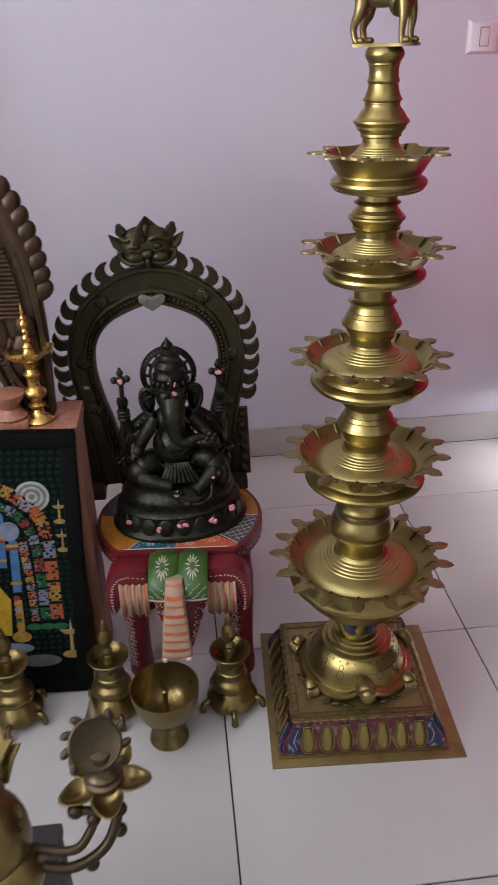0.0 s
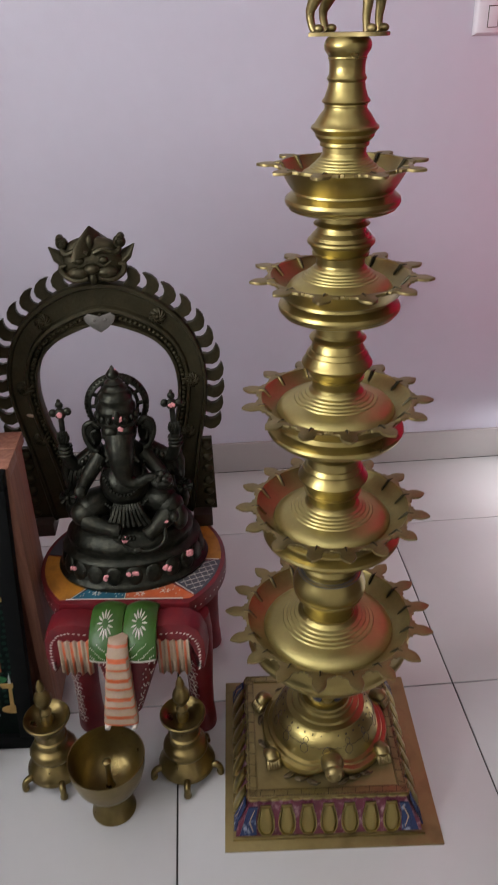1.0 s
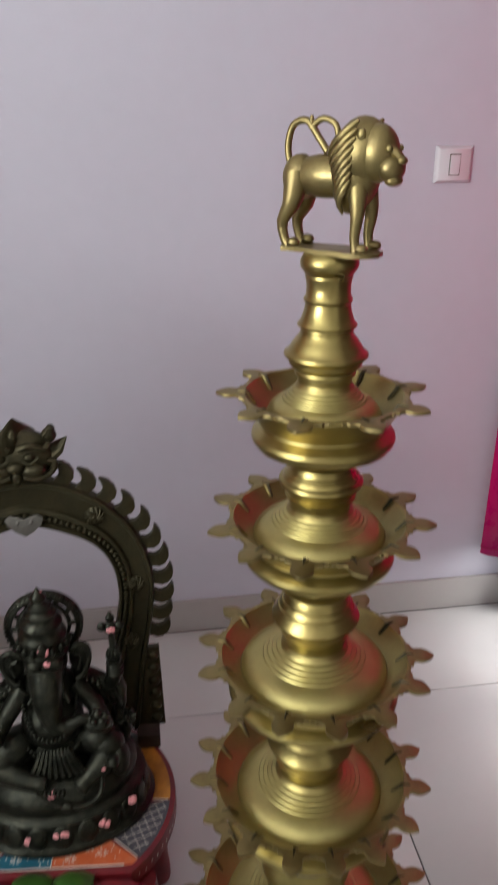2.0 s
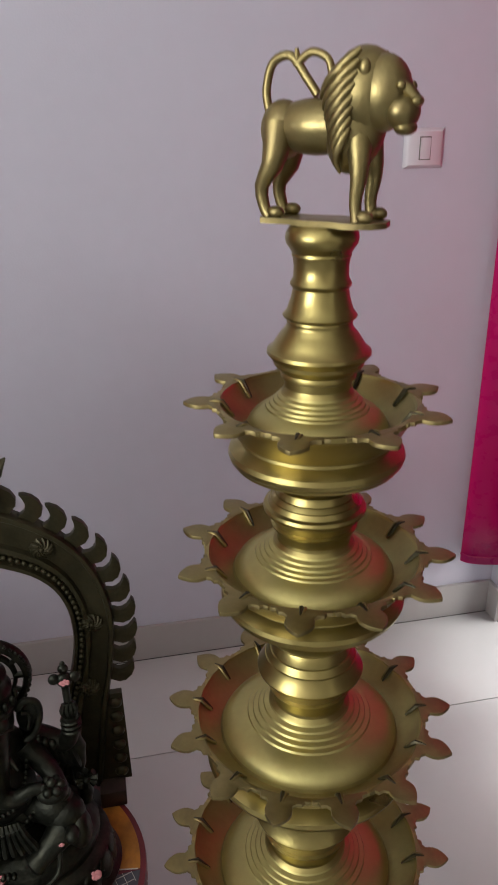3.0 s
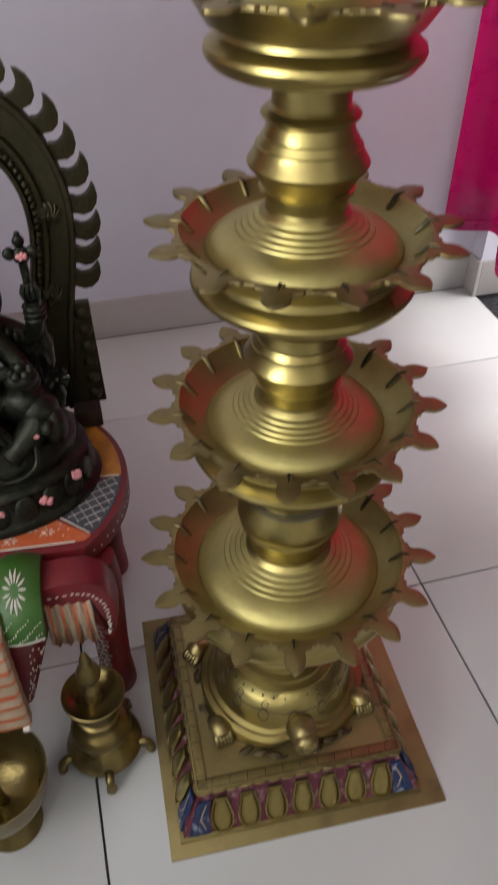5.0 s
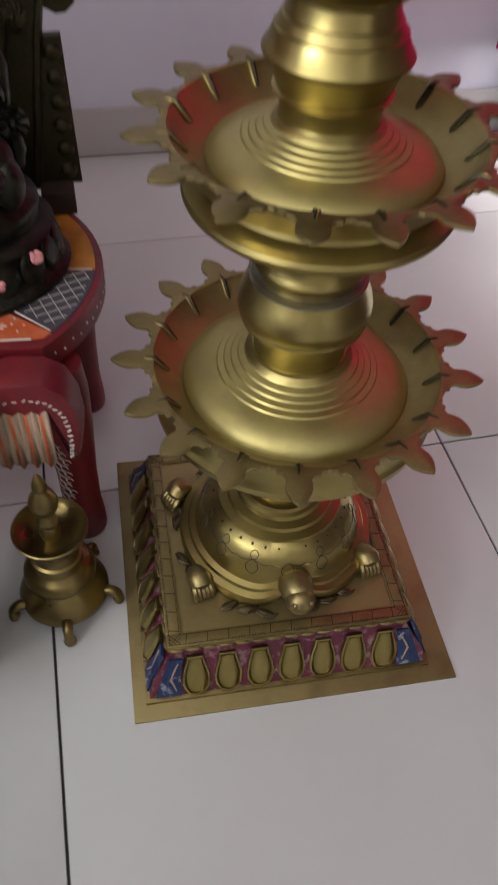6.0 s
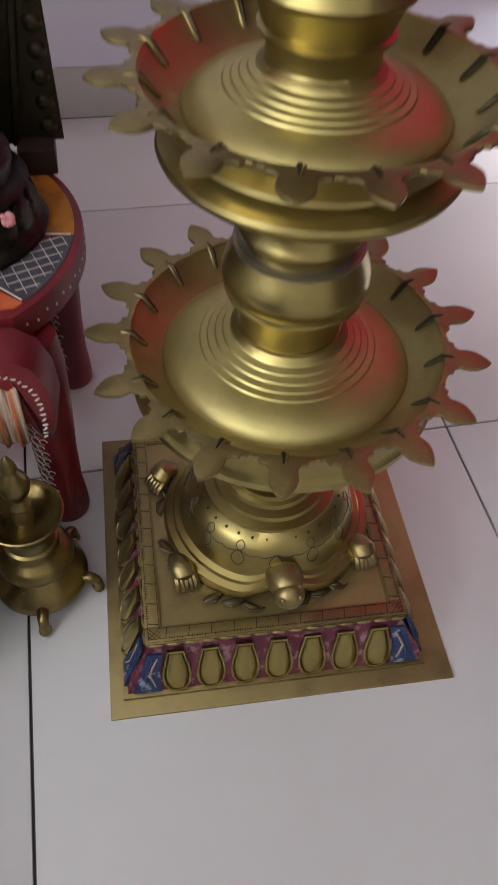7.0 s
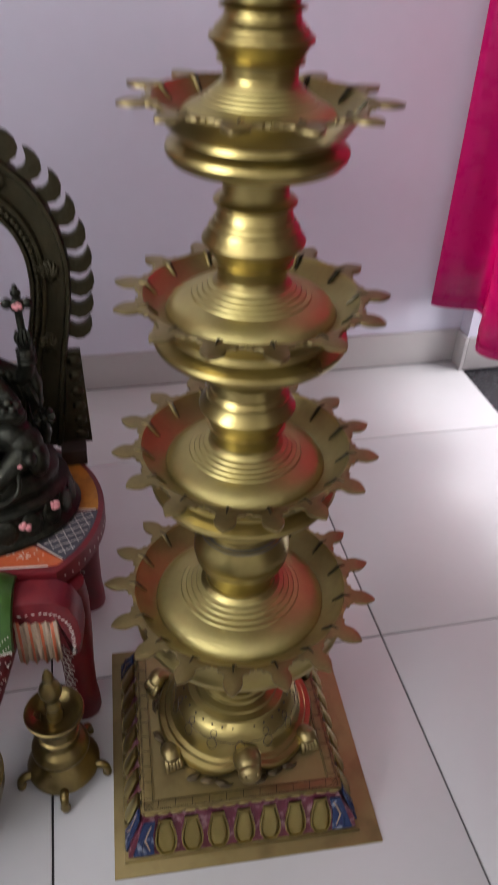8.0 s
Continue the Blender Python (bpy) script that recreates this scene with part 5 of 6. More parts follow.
    for z, w, yf, d in secs:
        rows.append([bm.verts.new((w * math.copysign(abs(math.cos(a)) ** 0.6, math.cos(a)), yf + d + d * math.copysign(abs(math.sin(a)) ** 0.6, math.sin(a)), z)) for a in [2 * math.pi * i / 24 for i in range(24)]])
    for p, q in zip(rows, rows[1:]):
        for i in range(24):
            bm.faces.new((p[i], p[(i + 1) % 24], q[(i + 1) % 24], q[i]))
    bm.faces.new(rows[0])
    bm.faces.new(rows[-1])
    rng = random.Random(2)
    for i in range(70):
        u = rng.random()
        z = -0.065 - 0.088 * u
        w = (0.060 - 0.030 * u) * rng.choice((-1, 1)) * rng.uniform(0.6, 0.93)
        add_ball(bm, (w, -0.2425 - 0.024 * u + 0.010 * (abs(w) / 0.06) ** 4, z), 0.0013, mat=1, u=6, v=4)
    part("head", bm, [M_RED, M_WHITELINE], t, "red carved head with white dots", Matrix.Translation((0.008, 0.017, 0)))
    # green forehead cloth, two soft lobes
    for sx in (-1, 1):
        bm = bmesh.new()
        rows = []
        path = smooth_path([(0, -0.160, -0.006), (0, -0.176, 0.002), (0, -0.199, 0.001), (0, -0.222, -0.010), (0, -0.238, -0.027), (0, -0.245, -0.044), (0, -0.246, -0.052)], 14)
        for k in range(15):
            c = path[k]
            d = (path[min(k + 1, 14)] - path[max(k - 1, 0)]).normalized()
            nrm = Vector((0, d.z, -d.y))
            row = []
            for i in range(11):
                v = i / 10
                x = sx * (0.001 + 0.063 * v)
                bulge = 0.013 * math.sin(math.pi * (0.08 + 0.84 * v)) ** 0.7 * min(1, (14 - k) / 3 + 0.35)
                row.append(bm.verts.new((x, c.y + nrm.y * bulge, c.z + nrm.z * bulge)))
            rows.append(row)
        for p, q in zip(rows, rows[1:]):
            for i in range(10):
                bm.faces.new((p[i], p[i + 1], q[i + 1], q[i]))
        r = bmesh.ops.extrude_face_region(bm, geom=bm.faces[:])
        bmesh.ops.translate(bm, vec=(0, 0.010, -0.010), verts=[g for g in r["geom"] if isinstance(g, bmesh.types.BMVert)])
        # white flower and dots
        def onp(u, v, lift=0.0006):
            j = min(int(u * 14), 13)
            c = path[j] + (path[j + 1] - path[j]) * (u * 14 - j)
            d = (path[j + 1] - path[j]).normalized()
            nrm = Vector((0, d.z, -d.y))
            h = 0.013 * math.sin(math.pi * (0.08 + 0.84 * v)) ** 0.7 * min(1, (14 - u * 14) / 3 + 0.35) + lift
            return Vector((sx * (0.001 + 0.063 * v), c.y + nrm.y * h, c.z + nrm.z * h))
        for q in range(13):
            a = math.pi * 2 * q / 13
            add_tube(bm, [onp(0.42 + rd * math.sin(a), 0.5 + 1.5 * rd * math.cos(a)) for rd in (0.06, 0.11, 0.16)], [0.0008, 0.0019, 0.0008], mat=1, seg=5)
        for q in range(40):
            add_ball(bm, onp(0.64 + 0.22 * ((q * 5) % 13) / 12, 0.06 + 0.88 * ((q * 7) % 17) / 16), 0.0012, mat=1, u=6, v=4)
        for q in range(24):
            add_ball(bm, onp(0.93, 0.03 + 0.94 * q / 23), 0.0012, mat=1, u=6, v=4)
        add_tube(bm, [onp(0.88, 0.02 + 0.96 * q / 16) for q in range(17)], 0.0009, mat=1, seg=5)
        part("forehead_cloth", bm, [M_GREEN, M_WHITELINE], t, "green forehead cloth with white flowers", Matrix.Translation((0.008, 0.017, 0)) @ Matrix.Diagonal((0.93, 1, 1, 1)))
    # ears with striped cloth
    for sx in (-1, 1):
        o = [(0.058, -0.030), (0.085, -0.024), (0.118, -0.026), (0.138, -0.040), (0.149, -0.068), (0.151, -0.105), (0.145, -0.137), (0.136, -0.149), (0.127, -0.137), (0.120, -0.120), (0.100, -0.122), (0.072, -0.125), (0.058, -0.12)]
        bm = prism([(sx * x, z) for x, z in (o if sx > 0 else o[::-1])], 0.0, 0.045, bevel=0.014)
        k = 20
        for i in range(k):
            u = i / (k - 1)
            j = u * 6
            base = [(0.070, -0.048), (0.100, -0.044), (0.120, -0.050), (0.133, -0.068), (0.137, -0.090), (0.137, -0.115), (0.135, -0.134)]
            q = min(int(j), 5)
            x = base[q][0] + (base[q + 1][0] - base[q][0]) * (j - q)
            z = base[q][1] + (base[q + 1][1] - base[q][1]) * (j - q)
            add_ball(bm, (sx * x, z, 0.0445), (0.0036, 0.0014, 0.0014), m=pose(0, 0, 0, 0, 0, 40 * (i % 2) * sx), mat=1, u=6, v=4)
        part("ear", bm, [M_RED, M_WHITELINE], t, "red ear flap edged with white scallops", Matrix.Translation((0.004, -0.148, 0.022)) @ pose(0, 0, 0, 90, 0, 0))
        bm = bmesh.new()
        n = 28
        top, bot = [], []
        for i in range(n + 1):
            x = 0.060 + 0.060 * i / n
            y = 0.0475 + 0.0018 * math.sin(i * 1.9)
            top.append(bm.verts.new((sx * x, -0.062 + 0.003 * math.sin(i), y)))
            bot.append(bm.verts.new((sx * x, -0.132 - 0.010 * abs(math.sin(i * 0.45)), y + 0.003)))
        for i in range(n):
            bm.faces.new((top[i], top[i + 1], bot[i + 1], bot[i])).material_index = 1 if (i % 7) in (2, 3) else 0
        ob = part("ear_cloth", bm, [M_CREAM, M_ORANGE], t, "cream cloth with orange stripes", Matrix.Translation((0.004, -0.148, 0.022)) @ pose(0, 0, 0, 90, 0, 0))
        ob.modifiers.new("thickness", "SOLIDIFY").thickness = 0.003
    # trunk with painted bands
    bm = bmesh.new()
    n = 34
    rows = []
    for i in range(n + 1):
        u = i / n
        z = -0.006 - 0.148 * u
        y = -0.243 - 0.018 * math.sin(min(1, u * 4) * math.pi / 2) - 0.044 * u + 0.02 * max(0, u - 0.8)
        w = 0.0165 + 0.0135 * u
        th = 0.018
        ridge = 0.0012 * math.sin(u * 2 * math.pi * 8.5)
        rows.append([bm.verts.new((x * w, y - ridge + yy, z)) for x, yy in ((-1, th), (-1.02, 0.003), (-0.85, -0.0015), (0, -0.004), (0.85, -0.0015), (1.02, 0.003), (1, th))])
    for i, (p, q) in enumerate(zip(rows, rows[1:])):
        for k in range(6):
            f = bm.faces.new((p[k], p[k + 1], q[k + 1], q[k]))
            f.material_index = 1 if (i % 4 == 1 or (i % 8 == 6 and k in (2, 3))) else 0
        bm.faces.new((p[6], p[0], q[0], q[6]))
    bm.faces.new(rows[0])
    bm.faces.new(rows[-1])
    part("trunk", bm, [M_CREAM, M_ORANGE], t, "cream trunk with orange bands", Matrix.Translation((0.002, 0.017, 0)))
    tusk = None
    for sx in (-1, 1):
        mm = Matrix.Translation((0.002 + sx * 0.024, -0.283, -0.157))
        if tusk is None:
            bm = bmesh.new()
            add_tube(bm, [(0, 0.016, 0.006), (0, 0.004, 0.0), (0, -0.006, -0.003)], [0.006, 0.0068, 0.0045], seg=10)
            tusk = part("tusk", bm, M_WHITELINE, t, "short cream painted tusk", mm)
        else:
            share("tusk", tusk, t, mm)


painted_stool(pose(-0.352, 0.237, STOOL, 0, 0, -5))


# ---- small brass lamps on the floor ----
def footed_lamp(m):
    t = thing("brass_lamp", "small dull brass lamp with cup, finial and four curled feet", "lamp", m, "small brass lamps on the floor")
    p = [(0.050, 0.018), (0.0540, 0.021), (0.0545, 0.027), (0.0520, 0.032), (0.045, 0.041), (0.037, 0.050), (0.0335, 0.054), (0.034, 0.057), (0.040, 0.061), (0.0428, 0.067), (0.0420, 0.075), (0.036, 0.082), (0.030, 0.0855),
         (0.0285, 0.088), (0.0285, 0.098), (0.0305, 0.1005), (0.0305, 0.104), (0.0275, 0.1065), (0.0265, 0.118), (0.0285, 0.127), (0.0335, 0.136), (0.0395, 0.145), (0.0425, 0.151), (0.0430, 0.154), (0.0415, 0.155), (0.0385, 0.150), (0.032, 0.143), (0.022, 0.139), (0.010, 0.138), (0.0, 0.138)]
    part("body", lathe(p, 48, cap=False), M_BRASS_CUP, t, "", None, sharp=35)
    f = [(0.0105, 0.137), (0.0125, 0.148), (0.0095, 0.156), (0.0075, 0.159), (0.010, 0.163), (0.0115, 0.168), (0.008, 0.174), (0.0065, 0.178), (0.0095, 0.183), (0.0150, 0.194), (0.0165, 0.203), (0.0135, 0.213), (0.0085, 0.221), (0.0070, 0.224), (0.0085, 0.227), (0.0070, 0.236), (0.003, 0.246), (0.0005, 0.249)]
    part("finial", lathe(f, 28, cap=False), M_BRASS_CUP, t, "turned bud finial rising from the cup")
    foot = None
    for i in range(5):
        mm = pose(0, 0, 0, 0, 0, 72 * i + 54)
        if foot is None:
            bm = bmesh.new()
            add_tube(bm, smooth_path([(0.044, 0, 0.022), (0.054, 0, 0.028), (0.065, 0, 0.025), (0.068, 0, 0.013), (0.066, 0, 0.0075)], 12), [0.006, 0.0065, 0.007, 0.007, 0.007, 0.0066, 0.0062, 0.006, 0.0058, 0.006, 0.007, 0.0078, 0.0072], seg=10)
            foot = part("foot", bm, M_BRASS_CUP, t, "", mm)
        else:
            share("foot", foot, t, mm)
    return t


fl = footed_lamp(pose(-0.267, -0.005, 0.0))
copy_thing(fl, pose(-0.520, 0.012, 0.0, 0, 0, 18))
copy_thing(fl, pose(-0.725, 0.016, 0.0, 0, 0, -8))


def goblet_lamp(m):
    t = thing("goblet_lamp", "plain brass bowl lamp on a flared foot with centre spike", "lamp", m)
    p = [(0.0, 0.0), (0.038, 0.0), (0.0405, 0.003), (0.0395, 0.007), (0.033, 0.014), (0.026, 0.028), (0.0235, 0.040), (0.0245, 0.050), (0.034, 0.058), (0.048, 0.070), (0.060, 0.092), (0.0665, 0.118), (0.0685, 0.139), (0.0690, 0.1425), (0.0670, 0.1425), (0.0655, 0.132), (0.0625, 0.112), (0.055, 0.088), (0.042, 0.073), (0.024, 0.066), (0.0, 0.0645)]
    part("bowl", lathe(p, 56, cap=False), M_BRASS_CUP, t, "", None, sharp=35)
    s = [(0.0095, 0.064), (0.0085, 0.069), (0.006, 0.073), (0.005, 0.100), (0.0052, 0.122), (0.0075, 0.126), (0.0078, 0.130), (0.005, 0.1325), (0.0, 0.133)]
    part("spike", lathe(s, 20, cap=False), M_BRASS_CUP, t)


goblet_lamp(pose(-0.404, -0.078, 0.0))


# ---- framed print leaning on the wooden bench ----
def framed_print(m):
    t = thing("framed_picture", "black framed dark devotional print leaning against the wooden bench", "picture", m)
    W, H, B = 0.52, 0.622, 0.030
    bm = bmesh.new()
    for a in ((-W, 0.0, 0.0, B), (-W, 0.0, H - B, H), (-W, -W + B, B, H - B), (-B, 0.0, B, H - B)):
        add_box(bm, a[0], a[1], -0.014, 0.012, a[2], a[3], 0.0025)
    part("frame", bm, M_BLACKFRAME, t)
    part("print", box(-W + B, -B, -0.002, 0.010, B, H - B), M_PRINT, t, "dark green garden print with plain coloured shapes")
    y = -0.0028

    def flat(name, pts, mat, lift=0.0006, lab=""):
        bm = prism(pts, 0, lift)
        bmesh.ops.transform(bm, matrix=Matrix.Translation((0.006, y + 0.0008, 0.021)) @ pose(0, 0, 0, 90, 0, 0), verts=bm.verts[:])
        return part(name, bm, mat, t, lab)

    def oval(cx, cz, rx, rz, k=24):
        return [(cx + rx * math.cos(2 * math.pi * i / k), cz + rz * math.sin(2 * math.pi * i / k)) for i in range(k)]

    cols = {k: plain("print_" + k, v) for k, v in dict(white=(0.3, 0.31, 0.28), grey=(0.12, 0.14, 0.13), orange=(0.30, 0.085, 0.035), gold=(0.30, 0.17, 0.035), blue=(0.05, 0.13, 0.27), pale=(0.16, 0.19, 0.27), yellow=(0.34, 0.22, 0.02), green=(0.015, 0.09, 0.03), red=(0.2, 0.03, 0.025), dark=(0.006, 0.007, 0.007), brown=(0.28, 0.18, 0.06), leaf=(0.005, 0.018, 0.013)).items()}
    # moon disc of rings
    for i, (r, c) in enumerate(((0.034, "white"), (0.028, "grey"), (0.023, "white"), (0.017, "grey"), (0.012, "white"), (0.006, "grey"))):
        flat("moon_ring", oval(-0.098, 0.462, r, r), cols[c], 0.0004 + 0.0003 * i)
    # leaf pattern behind
    rng = random.Random(3)
    bm = bmesh.new()
    for i in range(13):
        for j in range(34):
            cx, cz = -0.036 - 0.0155 * i, 0.10 + 0.0145 * j
            prism(oval(cx + 0.003 * math.sin(j), cz, 0.0052, 0.0048, 6), 0, 0.0003, bm=bm)
    bmesh.ops.transform(bm, matrix=Matrix.Translation((0, y + 0.0008, 0)) @ pose(0, 0, 0, 90, 0, 0), verts=bm.verts[:])
    part("leaf_pattern", bm, cols["leaf"], t)["kind"] = "stuff"
    # garlands of flower segments
    rng = random.Random(11)

    def garland(path, w, names):
        n = 84
        pts = smooth_path([(x, 0, z) for x, z in path], n)
        keys = sorted(set(names)) + ["dark"]
        bm = bmesh.new()
        for i in range(n):
            p, q = pts[i], pts[i + 1]
            d = (q - p).normalized()
            s = Vector((-d.z, 0, d.x))
            key = names[(i // 7) % len(names)]
            if i % 7 == 0:
                key = "dark"
            prism([(c.x, c.z) for c in (p - s * w, p + s * w, q + s * w, q - s * w)], 0, 0.0009, mat=keys.index(key), bm=bm)
            for k in (-0.8, -0.27, 0.27, 0.8):
                if key == "dark" and rng.random() < 0.7:
                    continue
                c = (p + q) / 2 + s * w * (k + rng.uniform(-0.1, 0.1))
                pick = rng.choice(names) if rng.random() < 0.16 else rng.choice((key, key, "dark"))
                prism(oval(c.x, c.z, w * 0.26, w * 0.24, 6), 0.0009, 0.0014 + 0.0004 * rng.random(), mat=keys.index(pick), bm=bm)
        bmesh.ops.transform(bm, matrix=Matrix.Translation((0.006, y + 0.0008, 0.021)) @ pose(0, 0, 0, 90, 0, 0), verts=bm.verts[:])
        part("garland", bm, [cols[k] for k in keys], t, "printed flower garland")["kind"] = "stuff"
    garland([(-0.070, 0.165), (-0.072, 0.26), (-0.076, 0.36), (-0.088, 0.415), (-0.118, 0.450), (-0.155, 0.478), (-0.20, 0.49)], 0.0125, ("orange", "gold", "orange", "pale"))
    garland([(-0.094, 0.165), (-0.096, 0.26), (-0.100, 0.345), (-0.114, 0.395), (-0.145, 0.432), (-0.19, 0.452)], 0.0095, ("green", "pale", "green", "red"))
    garland([(-0.116, 0.165), (-0.118, 0.24), (-0.122, 0.31), (-0.126, 0.36)], 0.008, ("orange", "pale", "gold"))
    # plain shapes in place of the painted figure
    flat("plain_shape", [(-0.20, 0.30), (-0.162, 0.30), (-0.158, 0.42), (-0.175, 0.45), (-0.20, 0.45)], cols["blue"], 0.0014)
    flat("plain_shape", [(-0.155, 0.24), (-0.138, 0.24), (-0.136, 0.36), (-0.152, 0.375)], cols["blue"], 0.0014)
    flat("plain_shape", oval(-0.150, 0.385, 0.020, 0.022), cols["pale"], 0.0016)
    flat("plain_shape", oval(-0.185, 0.43, 0.018, 0.020), cols["pale"], 0.0017)
    flat("plain_shape", [(-0.21, 0.13), (-0.168, 0.13), (-0.162, 0.22), (-0.185, 0.26), (-0.21, 0.26)], cols["yellow"], 0.0013)
    flat("plain_shape", [(-0.155, 0.13), (-0.140, 0.13), (-0.140, 0.22), (-0.155, 0.22)], cols["gold"], 0.0013)
    flat("plain_shape", oval(-0.148, 0.125, 0.020, 0.014), cols["gold"], 0.0015)
    flat("plain_shape", oval(-0.175, 0.095, 0.05, 0.014), cols["pale"], 0.0012)
    flat("plain_shape", oval(-0.115, 0.060, 0.045, 0.016), cols["grey"], 0.0013)
    for cx in (-0.065, -0.092, -0.12):
        flat("plain_shape", oval(cx, 0.150, 0.016, 0.008), cols["green"], 0.0016)
    for cx, cz, w, c in ((-0.147, 0.352, 0.012, "yellow"), (-0.147, 0.345, 0.012, "red"), (-0.147, 0.262, 0.011, "gold"), (-0.180, 0.372, 0.020, "yellow"), (-0.180, 0.362, 0.020, "red"), (-0.180, 0.318, 0.019, "gold")):
        flat("plain_shape", [(cx - w, cz - 0.003), (cx + w, cz - 0.003), (cx + w, cz + 0.003), (cx - w, cz + 0.003)], cols[c], 0.0020)
    for i, c in enumerate(("red", "gold", "pale", "orange", "green", "gold")):
        flat("plain_shape", oval(-0.150, 0.225 - 0.014 * i, 0.007, 0.006, 12), cols[c], 0.0018)
    # painted lamps
    for cx, cz, k in ((-0.048, 0.418, 0.55), (-0.046, 0.352, 0.55), (-0.045, 0.098, 1.0)):
        flat("painted_lamp", [(cx - 0.024 * k, cz + 0.042 * k), (cx + 0.024 * k, cz + 0.042 * k), (cx + 0.014 * k, cz + 0.030 * k), (cx - 0.014 * k, cz + 0.030 * k)], cols["brown"], 0.0012)
        flat("painted_lamp", [(cx - 0.004 * k, cz - 0.02 * k), (cx + 0.004 * k, cz - 0.02 * k), (cx + 0.003 * k, cz + 0.032 * k), (cx - 0.003 * k, cz + 0.032 * k)], cols["brown"], 0.0014)
        flat("painted_lamp", oval(cx, cz - 0.024 * k, 0.021 * k, 0.010 * k), cols["brown"], 0.0012)
        flat("painted_lamp", [(cx - 0.003 * k, cz + 0.042 * k), (cx + 0.003 * k, cz + 0.042 * k), (cx, cz + 0.068 * k)], cols["white"], 0.0012)


_b, _u = Vector((-0.572, 0.083, 0.0)), Vector((0.036, 0.042, 0.63)).normalized()
_r = Vector((1, 0, 0))
_r = (_r - _u * _r.dot(_u)).normalized()
_n = _u.cross(_r)
framed_print(Matrix(((_r.x, _n.x, _u.x, _b.x), (_r.y, _n.y, _u.y, _b.y), (_r.z, _n.z, _u.z, _b.z + 0.0015), (0, 0, 0, 1))))


def wooden_bench():
    t = thing("wooden_bench", "reddish brown wooden bench with plank top against the shrine", "bench", pose(-0.538, 0.15, 0))
    for i, (y0, y1) in enumerate(((-0.008, 0.060), (0.063, 0.126))):
        part("plank", box(-0.69, 0.004, y0, y1, 0.594, 0.618, 0.003), M_WOOD, t)
    part("side_panel", box(-0.022, 0.0, 0.0, 0.115, 0.0, 0.594, 0.002), M_WOOD, t)
    part("side_panel", box(-0.68, -0.658, 0.0, 0.115, 0.0, 0.594, 0.002), M_WOOD, t)
    part("front_panel", box(-0.658, -0.022, 0.05, 0.068, 0.0, 0.594, 0.002), M_WOOD, t)


wooden_bench()


def wooden_block(m):
    t = thing("wooden_pedestal", "small reddish carved wooden pedestal foot standing on the bench", "pedestal", m)
    part("base", box(-0.045, 0.035, -0.03, 0.03, 0.0, 0.014, 0.003), M_WOOD, t)
    bm = bmesh.new()
    add_lathe(bm, [(0.030, 0.013), (0.033, 0.020), (0.026, 0.028), (0.018, 0.036), (0.022, 0.046), (0.030, 0.056), (0.033, 0.066), (0.025, 0.068)], 20)
    part("turned_leg", bm, M_WOOD, t)


wooden_block(pose(-0.662, 0.18, 0.618))


def bench_lamp(m):
    t = thing("brass_lamp", "slender bright brass wick lamp standing on the wooden bench", "lamp", m)
    p = [(0.0, 0.0), (0.028, 0.0), (0.030, 0.004), (0.027, 0.009), (0.018, 0.015), (0.012, 0.022), (0.010, 0.030), (0.012, 0.034), (0.017, 0.038), (0.017, 0.042), (0.011, 0.048), (0.012, 0.054), (0.021, 0.064), (0.023, 0.072), (0.020, 0.080), (0.012, 0.088), (0.011, 0.104), (0.015, 0.112), (0.017, 0.117), (0.012, 0.122),
         (0.010, 0.130), (0.014, 0.137), (0.016, 0.142), (0.011, 0.147), (0.011, 0.152), (0.0, 0.152)]
    part("stem", lathe(p, 28, cap=False), M_BRASS_BRIGHT, t)
    d = [(0.0, 0.150), (0.018, 0.150), (0.034, 0.158), (0.043, 0.170), (0.0455, 0.180), (0.0435, 0.180), (0.036, 0.166), (0.020, 0.158), (0.0, 0.157)]
    def five(v, a):
        k = 1 + 0.10 * math.cos(5 * a) * min(1, max(0, (math.hypot(v.x, v.y) - 0.02) / 0.02))
        return Vector((v.x * k, v.y * k, v.z))
    part("dish", lathe(d, 50, cap=False, warp=five), M_BRASS_BRIGHT, t, "shallow five-lobed brass dish")
    f = [(0.012, 0.156), (0.0125, 0.168), (0.008, 0.178), (0.0105, 0.182), (0.0085, 0.187), (0.0045, 0.191), (0.0075, 0.198), (0.0075, 0.203), (0.004, 0.209), (0.0062, 0.214), (0.0062, 0.218), (0.0038, 0.223), (0.0078, 0.231), (0.0078, 0.236), (0.004, 0.243), (0.0055, 0.248), (0.003, 0.254), (0.0042, 0.259), (0.002, 0.268), (0.0005, 0.284)]
    part("finial", lathe(f, 20, cap=False), M_BRASS_BRIGHT, t)


bench_lamp(pose(-0.611, 0.190, 0.618, 0, 0, 10) @ Matrix.Diagonal((1, 1, 0.85, 1)))


# ---- five-wick lamp with bird body on a dark box, nearest the viewer ----
def dark_box():
    t = thing("storage_box", "dark grey box standing on the floor under the bird lamp", "box", pose(-0.519, -0.546, 0))
    part("body", box(-0.30, 0.0, -0.40, 0.0, 0.0, 0.372, 0.003), M_BOX, t)
    part("lid", box(-0.302, 0.002, -0.402, 0.002, 0.374, 0.392, 0.003), M_BOX, t)


dark_box()


